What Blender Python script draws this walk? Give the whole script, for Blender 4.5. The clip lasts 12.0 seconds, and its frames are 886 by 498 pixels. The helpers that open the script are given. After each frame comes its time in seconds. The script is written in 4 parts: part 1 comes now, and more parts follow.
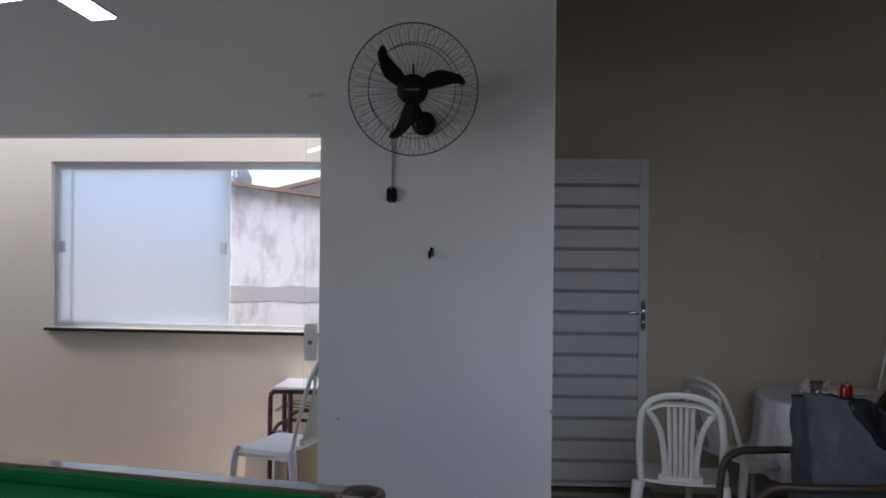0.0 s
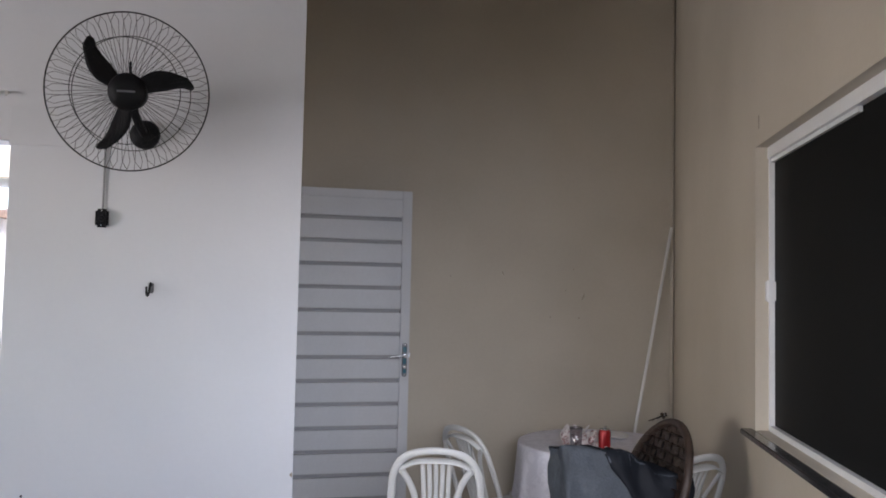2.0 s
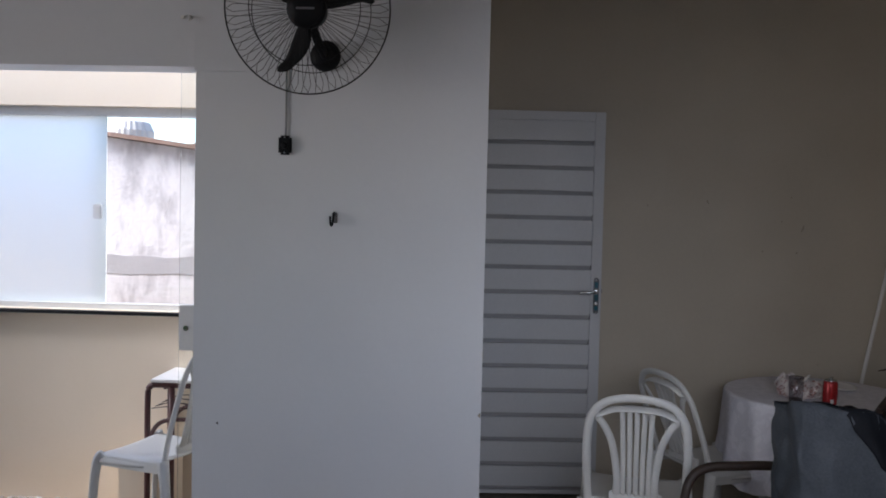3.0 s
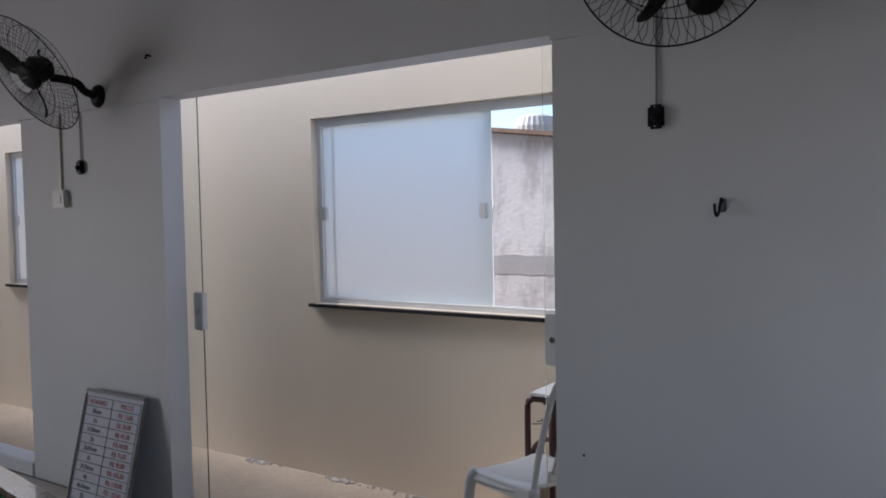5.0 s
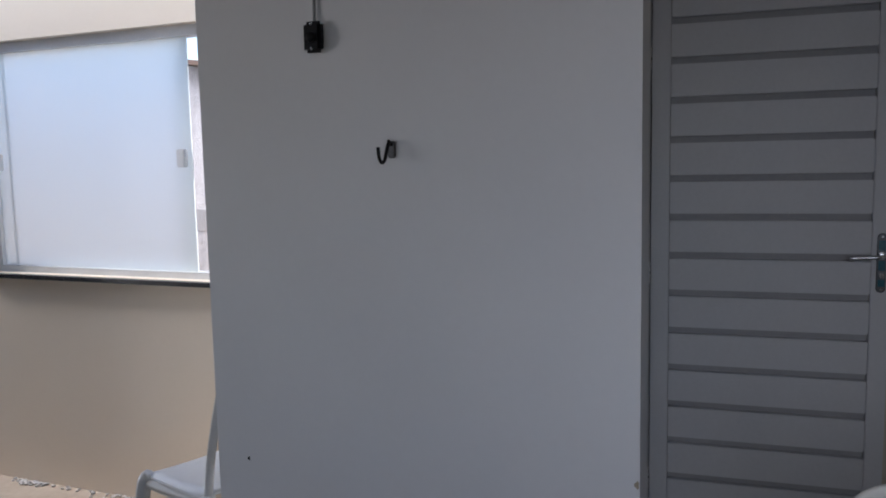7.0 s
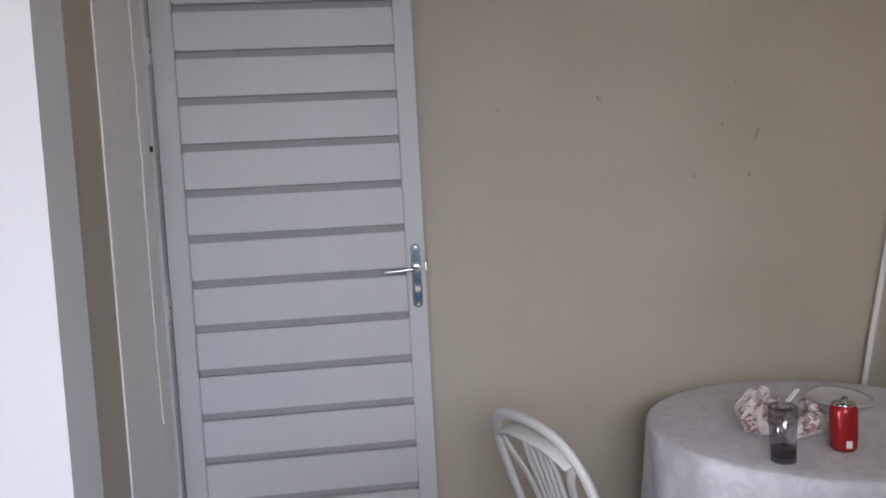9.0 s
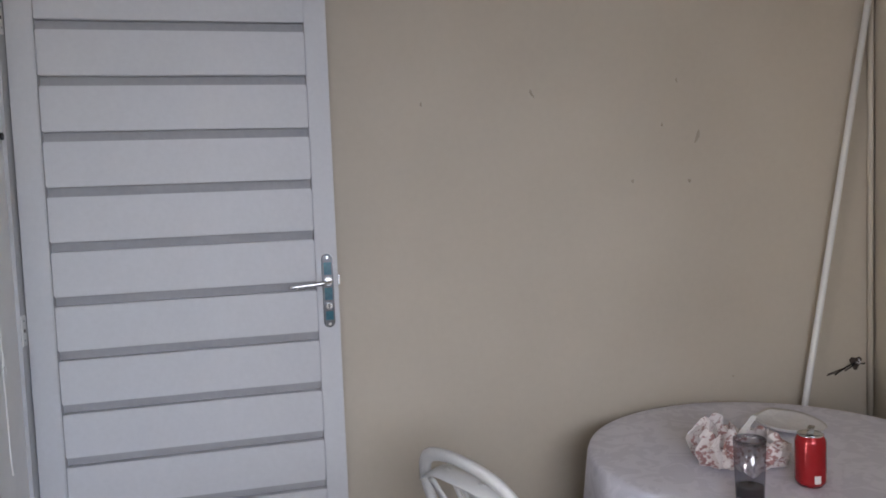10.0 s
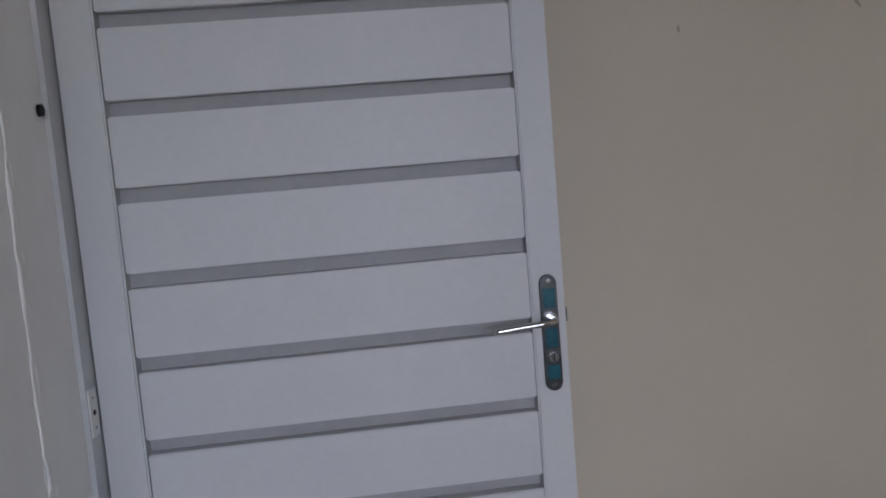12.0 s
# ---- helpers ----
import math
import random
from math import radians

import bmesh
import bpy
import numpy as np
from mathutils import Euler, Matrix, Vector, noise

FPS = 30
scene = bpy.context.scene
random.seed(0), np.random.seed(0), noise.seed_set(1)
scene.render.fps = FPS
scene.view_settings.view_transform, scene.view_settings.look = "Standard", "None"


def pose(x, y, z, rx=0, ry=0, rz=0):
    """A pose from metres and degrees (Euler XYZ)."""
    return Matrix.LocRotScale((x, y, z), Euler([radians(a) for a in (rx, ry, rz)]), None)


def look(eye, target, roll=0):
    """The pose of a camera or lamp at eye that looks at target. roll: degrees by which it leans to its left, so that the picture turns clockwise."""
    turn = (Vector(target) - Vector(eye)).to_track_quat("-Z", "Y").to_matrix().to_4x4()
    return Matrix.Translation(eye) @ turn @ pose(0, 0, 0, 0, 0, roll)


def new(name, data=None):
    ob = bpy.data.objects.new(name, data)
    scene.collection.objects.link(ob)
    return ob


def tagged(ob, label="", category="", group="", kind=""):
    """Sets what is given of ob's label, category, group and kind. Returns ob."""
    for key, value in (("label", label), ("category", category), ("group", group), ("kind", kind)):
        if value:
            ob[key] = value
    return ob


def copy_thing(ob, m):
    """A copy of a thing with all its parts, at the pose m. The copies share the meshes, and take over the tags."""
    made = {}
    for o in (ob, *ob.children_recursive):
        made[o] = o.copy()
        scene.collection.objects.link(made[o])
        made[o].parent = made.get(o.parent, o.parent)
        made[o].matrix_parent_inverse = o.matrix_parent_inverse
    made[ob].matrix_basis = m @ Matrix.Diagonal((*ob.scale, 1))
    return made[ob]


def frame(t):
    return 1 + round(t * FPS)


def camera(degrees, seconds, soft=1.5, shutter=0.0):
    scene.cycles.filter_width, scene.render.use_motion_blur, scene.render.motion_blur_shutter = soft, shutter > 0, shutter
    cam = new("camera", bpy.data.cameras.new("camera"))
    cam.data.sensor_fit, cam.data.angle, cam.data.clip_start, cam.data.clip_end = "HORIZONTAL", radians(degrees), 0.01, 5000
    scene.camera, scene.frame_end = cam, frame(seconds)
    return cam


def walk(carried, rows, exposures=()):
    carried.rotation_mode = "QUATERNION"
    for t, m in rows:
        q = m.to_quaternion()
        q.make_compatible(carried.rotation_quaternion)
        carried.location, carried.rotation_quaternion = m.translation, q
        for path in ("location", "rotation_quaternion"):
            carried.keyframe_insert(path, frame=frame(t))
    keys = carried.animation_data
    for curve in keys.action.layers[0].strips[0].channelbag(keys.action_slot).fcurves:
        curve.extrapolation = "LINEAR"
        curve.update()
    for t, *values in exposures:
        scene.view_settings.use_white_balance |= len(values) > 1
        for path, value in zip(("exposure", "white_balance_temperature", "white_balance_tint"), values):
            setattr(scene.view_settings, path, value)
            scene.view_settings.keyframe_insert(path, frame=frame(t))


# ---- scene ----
cam = camera(57.9, 12.0, soft=1.8)
PATH = [
    (0, (1.024, -0.142, 1.517), (0.845, 1.85, 1.513), 0.6),
    (0.5, (1.061, -0.054, 1.529), (1.069, 1.945, 1.583), 0.4),
    (1, (1.178, 0.086, 1.52), (1.368, 2.075, 1.611), -0.1),
    (1.5, (1.25, 0.201, 1.519), (1.575, 2.171, 1.621), 0.2),
    (2, (1.238, 0.352, 1.507), (1.582, 2.319, 1.611), 1.2),
    (2.5, (1.173, 0.557, 1.513), (1.386, 2.545, 1.501), 1.6),
    (3, (1.184, 0.679, 1.499), (1.102, 2.676, 1.423), 1.3),
    (3.5, (1.261, 0.863, 1.526), (0.723, 2.788, 1.436), 0.4),
    (3.7, (1.284, 0.922, 1.544), (0.636, 2.812, 1.451), 0.2),
    (5.3, (1.284, 1.504, 1.475), (0.102, 3.114, 1.371), -1.2),
    (5.5, (1.317, 1.577, 1.475), (0.114, 3.17, 1.351), -1.3),
    (6, (1.325, 1.774, 1.459), (0.169, 3.398, 1.299), -1.3),
    (6.5, (1.353, 1.986, 1.472), (0.429, 3.75, 1.285), -1.2),
    (7, (1.479, 2.123, 1.462), (0.741, 3.968, 1.242), -1.2),
    (7.5, (1.547, 2.258, 1.455), (1.032, 4.175, 1.216), -2.1),
    (9.5, (1.829, 2.779, 1.347), (2.063, 4.761, 1.208), -2.6),
    (10, (1.763, 2.948, 1.348), (2.132, 4.908, 1.203), -2.2),
    (10.5, (1.682, 3.116, 1.36), (2.299, 5.012, 1.2), -2.7),
    (11, (1.678, 3.311, 1.356), (2.234, 5.224, 1.183), -3.5),
    (11.5, (1.635, 3.527, 1.428), (1.97, 5.483, 1.176), -3.6),
    (12, (1.634, 3.79, 1.375), (1.706, 5.78, 1.186), -4.8),
]
walk(cam, [(t, look(e, g, r)) for t, e, g, r in PATH],
     exposures=[(0, 1.3, 5750, 14), (0.5, 1.7, 5800, 14), (1, 2.2, 5900, 14), (1.5, 2.7, 5950, 15), (2, 2.75, 5950, 15), (2.5, 2.3, 5900, 15), (3, 1.65, 5850, 14), (3.5, 1.4, 5850, 14), (5.5, 0.85, 5850, 14), (6, 0.85, 5850, 14), (6.5, 0.95, 5850, 14), (7, 1.3, 5800, 14), (7.5, 1.8, 5850, 14), (9.5, 3.4, 5980, 15), (10.5, 3.2, 5880, 15), (11, 3.05, 5850, 15), (12, 2.9, 5800, 15)])

# ---- light ----
FLOOR = -0.09
world = bpy.data.worlds.new("sky")
scene.world = world
world.use_nodes = True
wn = world.node_tree
sky = wn.nodes.new("ShaderNodeTexSky")
sky.sky_type = "NISHITA"
sky.sun_disc = False
sky.sun_elevation, sky.sun_rotation = radians(39), radians(-106)
wn.links.new(sky.outputs[0], wn.nodes["Background"].inputs[0])
wn.nodes["Background"].inputs[1].default_value = 0.15
sun = new("sun", bpy.data.lights.new("sun", "SUN"))
sun.data.energy, sun.data.angle, sun.data.color = 4.0, radians(25), (1.0, 0.95, 0.87)
sun.matrix_world = look((-10, 1.8, 8.5), (0, 4.6, 0))


# daylight of the open western front, then an added fill lamp at the side wall
day = new("street_daylight", bpy.data.lights.new("street_daylight", "AREA"))
day.data.shape, day.data.size, day.data.size_y, day.data.spread = "RECTANGLE", 3.0, 2.2, radians(100)
day.data.energy, day.data.color = 15.0, (1.0, 0.94, 0.89)
day.matrix_world = look((-8.9, -1.4, 1.2), (3.5, 4.8, 0.7))
# fill lamp with no known source, brightens door, plaster and table
side_fill = new("added_side_fill", bpy.data.lights.new("added_side_fill", "AREA"))
side_fill.data.shape, side_fill.data.size, side_fill.data.size_y, side_fill.data.spread = "RECTANGLE", 1.9, 1.1, radians(84)
side_fill.data.energy, side_fill.data.color = 2.3, (0.98, 0.98, 1.0)
side_fill.matrix_world = look((2.24, 1.12, 1.6), (2.55, 4.9, 0.1))


# ---- materials ----
def material(name):
    m = bpy.data.materials.new(name)
    m.use_nodes = True
    return m, m.node_tree.nodes, m.node_tree.links, m.node_tree.nodes["Principled BSDF"]


def surface(name, low, high, rough=0.6, scale=6.0, fine=60.0, bump=0.15, metal=0.0, coat=0.0, grain=0.4):
    """Two tones mixed by large and fine noise, with a fine relief."""
    m, n, l, b = material(name)
    co = n.new("ShaderNodeTexCoord")
    a, f = n.new("ShaderNodeTexNoise"), n.new("ShaderNodeTexNoise")
    a.inputs["Scale"].default_value, a.inputs["Detail"].default_value = scale, 5
    f.inputs["Scale"].default_value, f.inputs["Detail"].default_value = fine, 4
    mx = n.new("ShaderNodeMix")
    mx.inputs[0].default_value = grain
    l.new(co.outputs["Object"], a.inputs["Vector"])
    l.new(co.outputs["Object"], f.inputs["Vector"])
    l.new(a.outputs[0], mx.inputs[2])
    l.new(f.outputs[0], mx.inputs[3])
    r = n.new("ShaderNodeValToRGB")
    r.color_ramp.elements[0].position, r.color_ramp.elements[1].position = 0.3, 0.7
    r.color_ramp.elements[0].color, r.color_ramp.elements[1].color = (*low, 1), (*high, 1)
    l.new(mx.outputs[0], r.inputs[0])
    l.new(r.outputs[0], b.inputs["Base Color"])
    bp = n.new("ShaderNodeBump")
    bp.inputs["Strength"].default_value, bp.inputs["Distance"].default_value = bump, 0.01
    l.new(f.outputs[0], bp.inputs["Height"])
    l.new(bp.outputs[0], b.inputs["Normal"])
    b.inputs["Roughness"].default_value, b.inputs["Metallic"].default_value = rough, metal
    b.inputs["Coat Weight"].default_value = coat
    return m


WHITE_WALL = surface("white_wall_paint", (0.63, 0.64, 0.67), (0.71, 0.72, 0.75), 0.55, 1.1, 45, 0.03, grain=0.15)
BEIGE_WALL = surface("beige_wall_paint", (0.445, 0.395, 0.315), (0.545, 0.49, 0.40), 0.6, 1.2, 45, 0.03, grain=0.15)
CREAM_WALL = surface("cream_wall_paint", (0.78, 0.67, 0.53), (0.84, 0.73, 0.59), 0.6, 1.3, 45, 0.04, grain=0.15)
PLASTER = surface("rough_white_plaster", (0.86, 0.86, 0.85), (0.92, 0.92, 0.91), 0.6, 7, 22, 0.16)
CEILING = surface("dark_unseen_ceiling", (0.26, 0.23, 0.20), (0.32, 0.29, 0.25), 0.7, 2, 40, 0.05)
TILE = surface("cream_floor_tile", (0.50, 0.44, 0.36), (0.60, 0.54, 0.45), 0.3, 4, 25, 0.02)
GROUT = surface("floor_grout", (0.22, 0.19, 0.16), (0.30, 0.27, 0.23), 0.8, 8, 60, 0.2)
CONCRETE = surface("dusty_concrete", (0.42, 0.33, 0.24), (0.56, 0.46, 0.35), 0.85, 2.5, 30, 0.25)
DOOR_WHITE = surface("white_painted_metal", (0.51, 0.52, 0.54), (0.57, 0.58, 0.60), 0.5, 3, 80, 0.02)
STONE = surface("black_granite", (0.012, 0.012, 0.013), (0.03, 0.03, 0.032), 0.2, 60, 200, 0.01)
ALU = surface("white_aluminium", (0.70, 0.70, 0.69), (0.78, 0.78, 0.77), 0.35, 5, 90, 0.01)


# ---- building blocks ----
def box(bm, a, b):
    """A box between two corners."""
    vs = [bm.verts.new((x, y, z)) for x in (a[0], b[0]) for y in (a[1], b[1]) for z in (a[2], b[2])]
    for f in ((0, 1, 3, 2), (4, 6, 7, 5), (0, 4, 5, 1), (2, 3, 7, 6), (0, 2, 6, 4), (1, 5, 7, 3)):
        bm.faces.new([vs[i] for i in f])
    return vs


def prism(bm, outline, z0, z1):
    """An upright prism over a plan outline."""
    lo, hi = [bm.verts.new((x, y, z0)) for x, y in outline], [bm.verts.new((x, y, z1)) for x, y in outline]
    bm.faces.new(lo[::-1]), bm.faces.new(hi)
    for i in range(len(lo)):
        j = (i + 1) % len(lo)
        bm.faces.new((lo[i], lo[j], hi[j], hi[i]))


def mesh(name, bm, mat, smooth=False, bevel=0.0):
    bmesh.ops.recalc_face_normals(bm, faces=bm.faces)
    if bevel:
        bmesh.ops.bevel(bm, geom=list(bm.edges), offset=bevel, segments=2, affect="EDGES", clamp_overlap=True)
    me = bpy.data.meshes.new(name)
    bm.to_mesh(me)
    bm.free()
    if smooth:
        for p in me.polygons:
            p.use_smooth = True
    me.materials.append(mat)
    return me


def part(name, bm, mat, parent=None, label="", smooth=False, bevel=0.0):
    """Links a bmesh as one mesh object under a thing or a part."""
    ob = new(name, mesh(name, bm, mat, smooth, bevel))
    if parent:
        ob.parent = parent
    return tagged(ob, label)


def structure(name, bm, mat, label, category, bevel=0.0):
    return tagged(part(name, bm, mat, bevel=bevel), label, category, kind="structure")


def boxes(*pairs):
    bm = bmesh.new()
    for a, b in pairs:
        box(bm, a, b)
    return bm


# ---- the plan ----
TOP = 3.6
CORNER = Vector((3.638, 5.264, 0))
LEAN = 0.315


def right(y):
    """x of the slanting side wall's face at y."""
    return CORNER.x - LEAN * (CORNER.y - y)

# fan wall: pillar, second pillar, beam
bm = boxes(((0, 4.0, FLOOR), (1.222, 4.13, TOP)))
structure("wall_fan", bm, WHITE_WALL, "white painted wall pier with fan and hook", "wall")
bm = boxes(((-3.55, 4.0, FLOOR), (-2.218, 4.13, TOP)))
structure("wall_pier", bm, WHITE_WALL, "white painted wall pier between two openings", "wall")
bm = boxes(((-9, 4.0, 2.24), (-3.55, 4.147, TOP)), ((-2.218, 4.0, 2.24), (0, 4.147, TOP)))
structure("wall_above_openings", bm, WHITE_WALL, "white painted wall above the openings", "wall")
bm = boxes(((-9, 3.982, 2.105), (-3.55, 4.13, 2.24)), ((-3.55, 3.982, 2.09), (-2.218, 3.999, 2.24)), ((-2.218, 3.982, 2.105), (0, 4.13, 2.24)))
prism(bm, [(0.0005, 3.982), (0.40, 3.9988), (0.0005, 3.9992)], 2.09, 2.24)
structure("lintel", bm, WHITE_WALL, "white painted lintel band over the openings", "lintel")
bm = boxes(((-9, 3.99, FLOOR), (-3.552, 4.13, 0.0)))
structure("kerb", bm, WHITE_WALL, "white painted kerb across the opening", "kerb", 0.006)
# return wall beside the door
bm = bmesh.new()
prism(bm, [(1.06, 4.131), (1.216, 4.131), (1.182, 4.39), (1.02, 4.39)], FLOOR, TOP)
structure("wall_return", bm, BEIGE_WALL, "beige painted end face of the wall pier", "wall")
bm = bmesh.new()
prism(bm, [(1.02, 4.391), (1.186, 4.391), (1.098, 5.03), (0.95, 5.03)], FLOOR, TOP)
structure("wall_return_plaster", bm, PLASTER, "rough white plaster beside the door frame", "wall")
bm = boxes(((0.95, 5.031, 2.142), (1.098, 5.264, TOP)))
structure("wall_above_door_frame", bm, BEIGE_WALL, "beige painted wall above the door frame", "wall")
bm = boxes(((0.9, 5.265, FLOOR), (3.80, 5.40, TOP)))
structure("wall_back", bm, BEIGE_WALL, "beige painted wall with scuff marks", "wall")

# side wall with the dark window, along its own direction
U = Vector((-LEAN, -1, 0)).normalized()
N = Vector((1, -LEAN, 0)).normalized()
SIDE = Matrix(((U.x, N.x, 0, CORNER.x), (U.y, N.y, 0, CORNER.y), (0, 0, 1, 0), (0, 0, 0, 1)))
W0, W1, WZ0, WZ1 = 2.09, 5.4, 0.985, 2.105
# past WM the window is unseen, left open where the fill lamp stands
WM = 3.4
bm = boxes(((-0.05, 0, FLOOR), (W0, 0.16, TOP)), ((W1, 0, FLOOR), (9.0, 0.16, TOP)), ((W0, 0, FLOOR), (W1, 0.16, WZ0)), ((W0, 0, WZ1), (W1, 0.16, TOP)))
ob = structure("wall_side", bm, BEIGE_WALL, "beige painted side wall with a window opening", "wall")
ob.matrix_world = SIDE

# outer wall with the corridor windows
VX0, VX1, VZ0, VZ1 = -2.055, 0.3, 0.960, 2.062
QX0, QX1 = -5.55, -3.75
YW = 4.935
for nm, x0, x1, zs in (("wall_corridor_west", -9, QX0, ((FLOOR, 2.5),)), ("wall_corridor_window_2", QX0, QX1, ((FLOOR, VZ0), (VZ1, 2.5))), ("wall_corridor_mid", QX1, VX0, ((FLOOR, 2.5),)),
                       ("wall_corridor_window_1", VX0, VX1, ((FLOOR, VZ0), (VZ1, 2.5))), ("wall_corridor_east", VX1, 0.97, ((FLOOR, 2.5),))):
    bm = boxes(*[((x0, YW, a), (x1, YW + 0.12, b)) for a, b in zs])
    structure(nm, bm, CREAM_WALL, "cream painted corridor wall", "wall")
bm = boxes(((-9, -3.2, FLOOR - 0.1), (4.2, 5.3, FLOOR)))
structure("floor", bm, TILE, "cream ceramic tile floor", "floor")
bm = boxes(((-9, 4.13, FLOOR), (0.97, YW, FLOOR + 0.004)))
structure("floor_corridor", bm, CONCRETE, "dusty brown concrete corridor floor", "floor")
# unseen ceiling, toned dark so little light bounces onto the upper walls
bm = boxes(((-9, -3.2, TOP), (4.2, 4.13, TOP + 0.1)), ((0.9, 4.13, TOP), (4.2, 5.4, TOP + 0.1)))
structure("ceiling", bm, CEILING, "plain unseen ceiling, darkened to cut bounce light", "ceiling")
bm = boxes(((-9.15, -3.2, FLOOR), (-9, -2.95, TOP)), ((-9.15, 0.15, FLOOR), (-9, 4.13, TOP)), ((-9.15, -2.95, 2.4), (-9, 0.15, TOP)))
structure("wall_west", bm, WHITE_WALL, "plain white wall with a wide street opening", "wall")
bm = boxes(((-9.15, 4.131, FLOOR), (-9, 5.1, 2.2)))
structure("wall_corridor_end", bm, CREAM_WALL, "low cream painted wall closing the corridor", "wall")
bm = boxes(((-9, -3.35, FLOOR), (4.2, -3.2, TOP)))
structure("wall_south", bm, WHITE_WALL, "plain white wall", "wall")
bm = boxes(((-60, -60, FLOOR - 0.3), (60, 60, FLOOR - 0.1)))
structure("ground", bm, CONCRETE, "bare concrete ground", "ground")

# ---- more materials ----
PLASTIC = surface("white_moulded_plastic", (0.59, 0.59, 0.575), (0.65, 0.65, 0.635), 0.38, 4, 120, 0.03)
BLACK = surface("black_plastic", (0.008, 0.008, 0.009), (0.014, 0.014, 0.016), 0.45, 8, 120, 0.03)
WIRE = surface("black_coated_wire", (0.006, 0.006, 0.006), (0.01, 0.01, 0.01), 0.4, 8, 120, 0.02)
PLATE = surface("worn_grey_print", (0.10, 0.10, 0.11), (0.16, 0.16, 0.17), 0.4, 30, 120, 0.02)
CHROME = surface("chrome", (0.55, 0.56, 0.58), (0.68, 0.69, 0.70), 0.18, 8, 80, 0.02, metal=1.0)
PLATE_STEEL = surface("dark_chromed_plate", (0.07, 0.075, 0.08), (0.12, 0.125, 0.13), 0.28, 30, 120, 0.02, metal=1.0)
FILM = surface("teal_protective_film", (0.01, 0.06, 0.09), (0.02, 0.13, 0.17), 0.25, 40, 120, 0.05)
CLOTH = surface("white_tablecloth", (0.62, 0.61, 0.68), (0.72, 0.71, 0.77), 0.85, 14, 260, 0.25)
BAG = surface("grey_bag_fabric", (0.045, 0.052, 0.062), (0.085, 0.095, 0.11), 0.6, 9, 120, 0.3)
FLAP_GAP_DARK = surface("dark_flap_and_weave_gap", (0.006, 0.007, 0.010), (0.014, 0.016, 0.021), 0.6, 5, 220, 0.25)
WICKER = surface("dark_brown_wicker", (0.018, 0.011, 0.008), (0.045, 0.027, 0.019), 0.45, 20, 150, 0.3)
MAROON = surface("maroon_painted_steel", (0.045, 0.012, 0.012), (0.075, 0.022, 0.02), 0.4, 8, 90, 0.05)
# woven damask figure on the cloth: patches of smoother thread
n, l = CLOTH.node_tree.nodes, CLOTH.node_tree.links
co, vo, rp = n.new("ShaderNodeTexCoord"), n.new("ShaderNodeTexNoise"), n.new("ShaderNodeValToRGB")
vo.inputs["Scale"].default_value, vo.inputs["Detail"].default_value, vo.inputs["Distortion"].default_value = 16, 2, 1.6
l.new(co.outputs["Object"], vo.inputs["Vector"])
rp.color_ramp.elements[0].position, rp.color_ramp.elements[1].position = 0.47, 0.53
rp.color_ramp.elements[0].color, rp.color_ramp.elements[1].color = (0.72, 0.71, 0.78, 1), (0.79, 0.78, 0.85, 1)
l.new(vo.outputs[0], rp.inputs[0]), l.new(rp.outputs[0], n["Principled BSDF"].inputs["Base Color"])
FELT = surface("green_felt", (0.005, 0.20, 0.045), (0.008, 0.26, 0.06), 0.95, 6, 300, 0.2)
RAIL = surface("tan_varnished_rail", (0.24, 0.165, 0.105), (0.34, 0.24, 0.16), 0.14, 9, 60, 0.02, coat=1.0)
POCKET = surface("tan_leather", (0.16, 0.11, 0.08), (0.25, 0.18, 0.13), 0.5, 20, 90, 0.2)
WOOD = surface("dark_varnished_wood", (0.07, 0.035, 0.02), (0.13, 0.07, 0.04), 0.35, 5, 40, 0.05)
RED = surface("red_can_paint", (0.30, 0.012, 0.014), (0.36, 0.018, 0.02), 0.25, 6, 60, 0.01, metal=0.3)
PVC = surface("white_pvc", (0.70, 0.69, 0.66), (0.76, 0.75, 0.72), 0.35, 6, 60, 0.02)
CARD = surface("brown_cardboard", (0.42, 0.30, 0.19), (0.52, 0.38, 0.25), 0.8, 6, 90, 0.1)
BOARD_EDGE = surface("dull_grey_aluminium", (0.16, 0.16, 0.17), (0.24, 0.24, 0.25), 0.55, 30, 90, 0.05)
BOARD = surface("whiteboard", (0.40, 0.42, 0.50), (0.48, 0.50, 0.58), 0.55, 4, 60, 0.01)
INK_BLUE = surface("dark_marker_ink", (0.02, 0.025, 0.06), (0.03, 0.035, 0.08), 0.6, 20, 90, 0.0)
INK_RED = surface("red_marker_ink", (0.30, 0.012, 0.014), (0.36, 0.018, 0.02), 0.6, 20, 90, 0.0)
TILE_ROOF = surface("weathered_roof_tile", (0.20, 0.12, 0.09), (0.34, 0.22, 0.17), 0.8, 6, 40, 0.4)
DARK_HOLE = surface("broken_plaster_hole", (0.03, 0.022, 0.018), (0.12, 0.09, 0.07), 0.9, 40, 120, 0.6)
SMUDGE = surface("wall_scuff", (0.29, 0.25, 0.195), (0.40, 0.35, 0.28), 0.8, 60, 200, 0.3)
PAPER = surface("white_paper", (0.66, 0.64, 0.62), (0.74, 0.72, 0.70), 0.8, 30, 90, 0.2)
COLA = surface("dark_drink", (0.008, 0.005, 0.006), (0.012, 0.008, 0.009), 0.1, 6, 60, 0.0)
DEBRIS = surface("plaster_rubble", (0.50, 0.46, 0.42), (0.68, 0.64, 0.60), 0.9, 30, 90, 0.4)
BLACK_PANE = surface("black_window_pane", (0.003, 0.0035, 0.0035), (0.005, 0.0055, 0.0055), 0.6, 2, 60, 0.01)
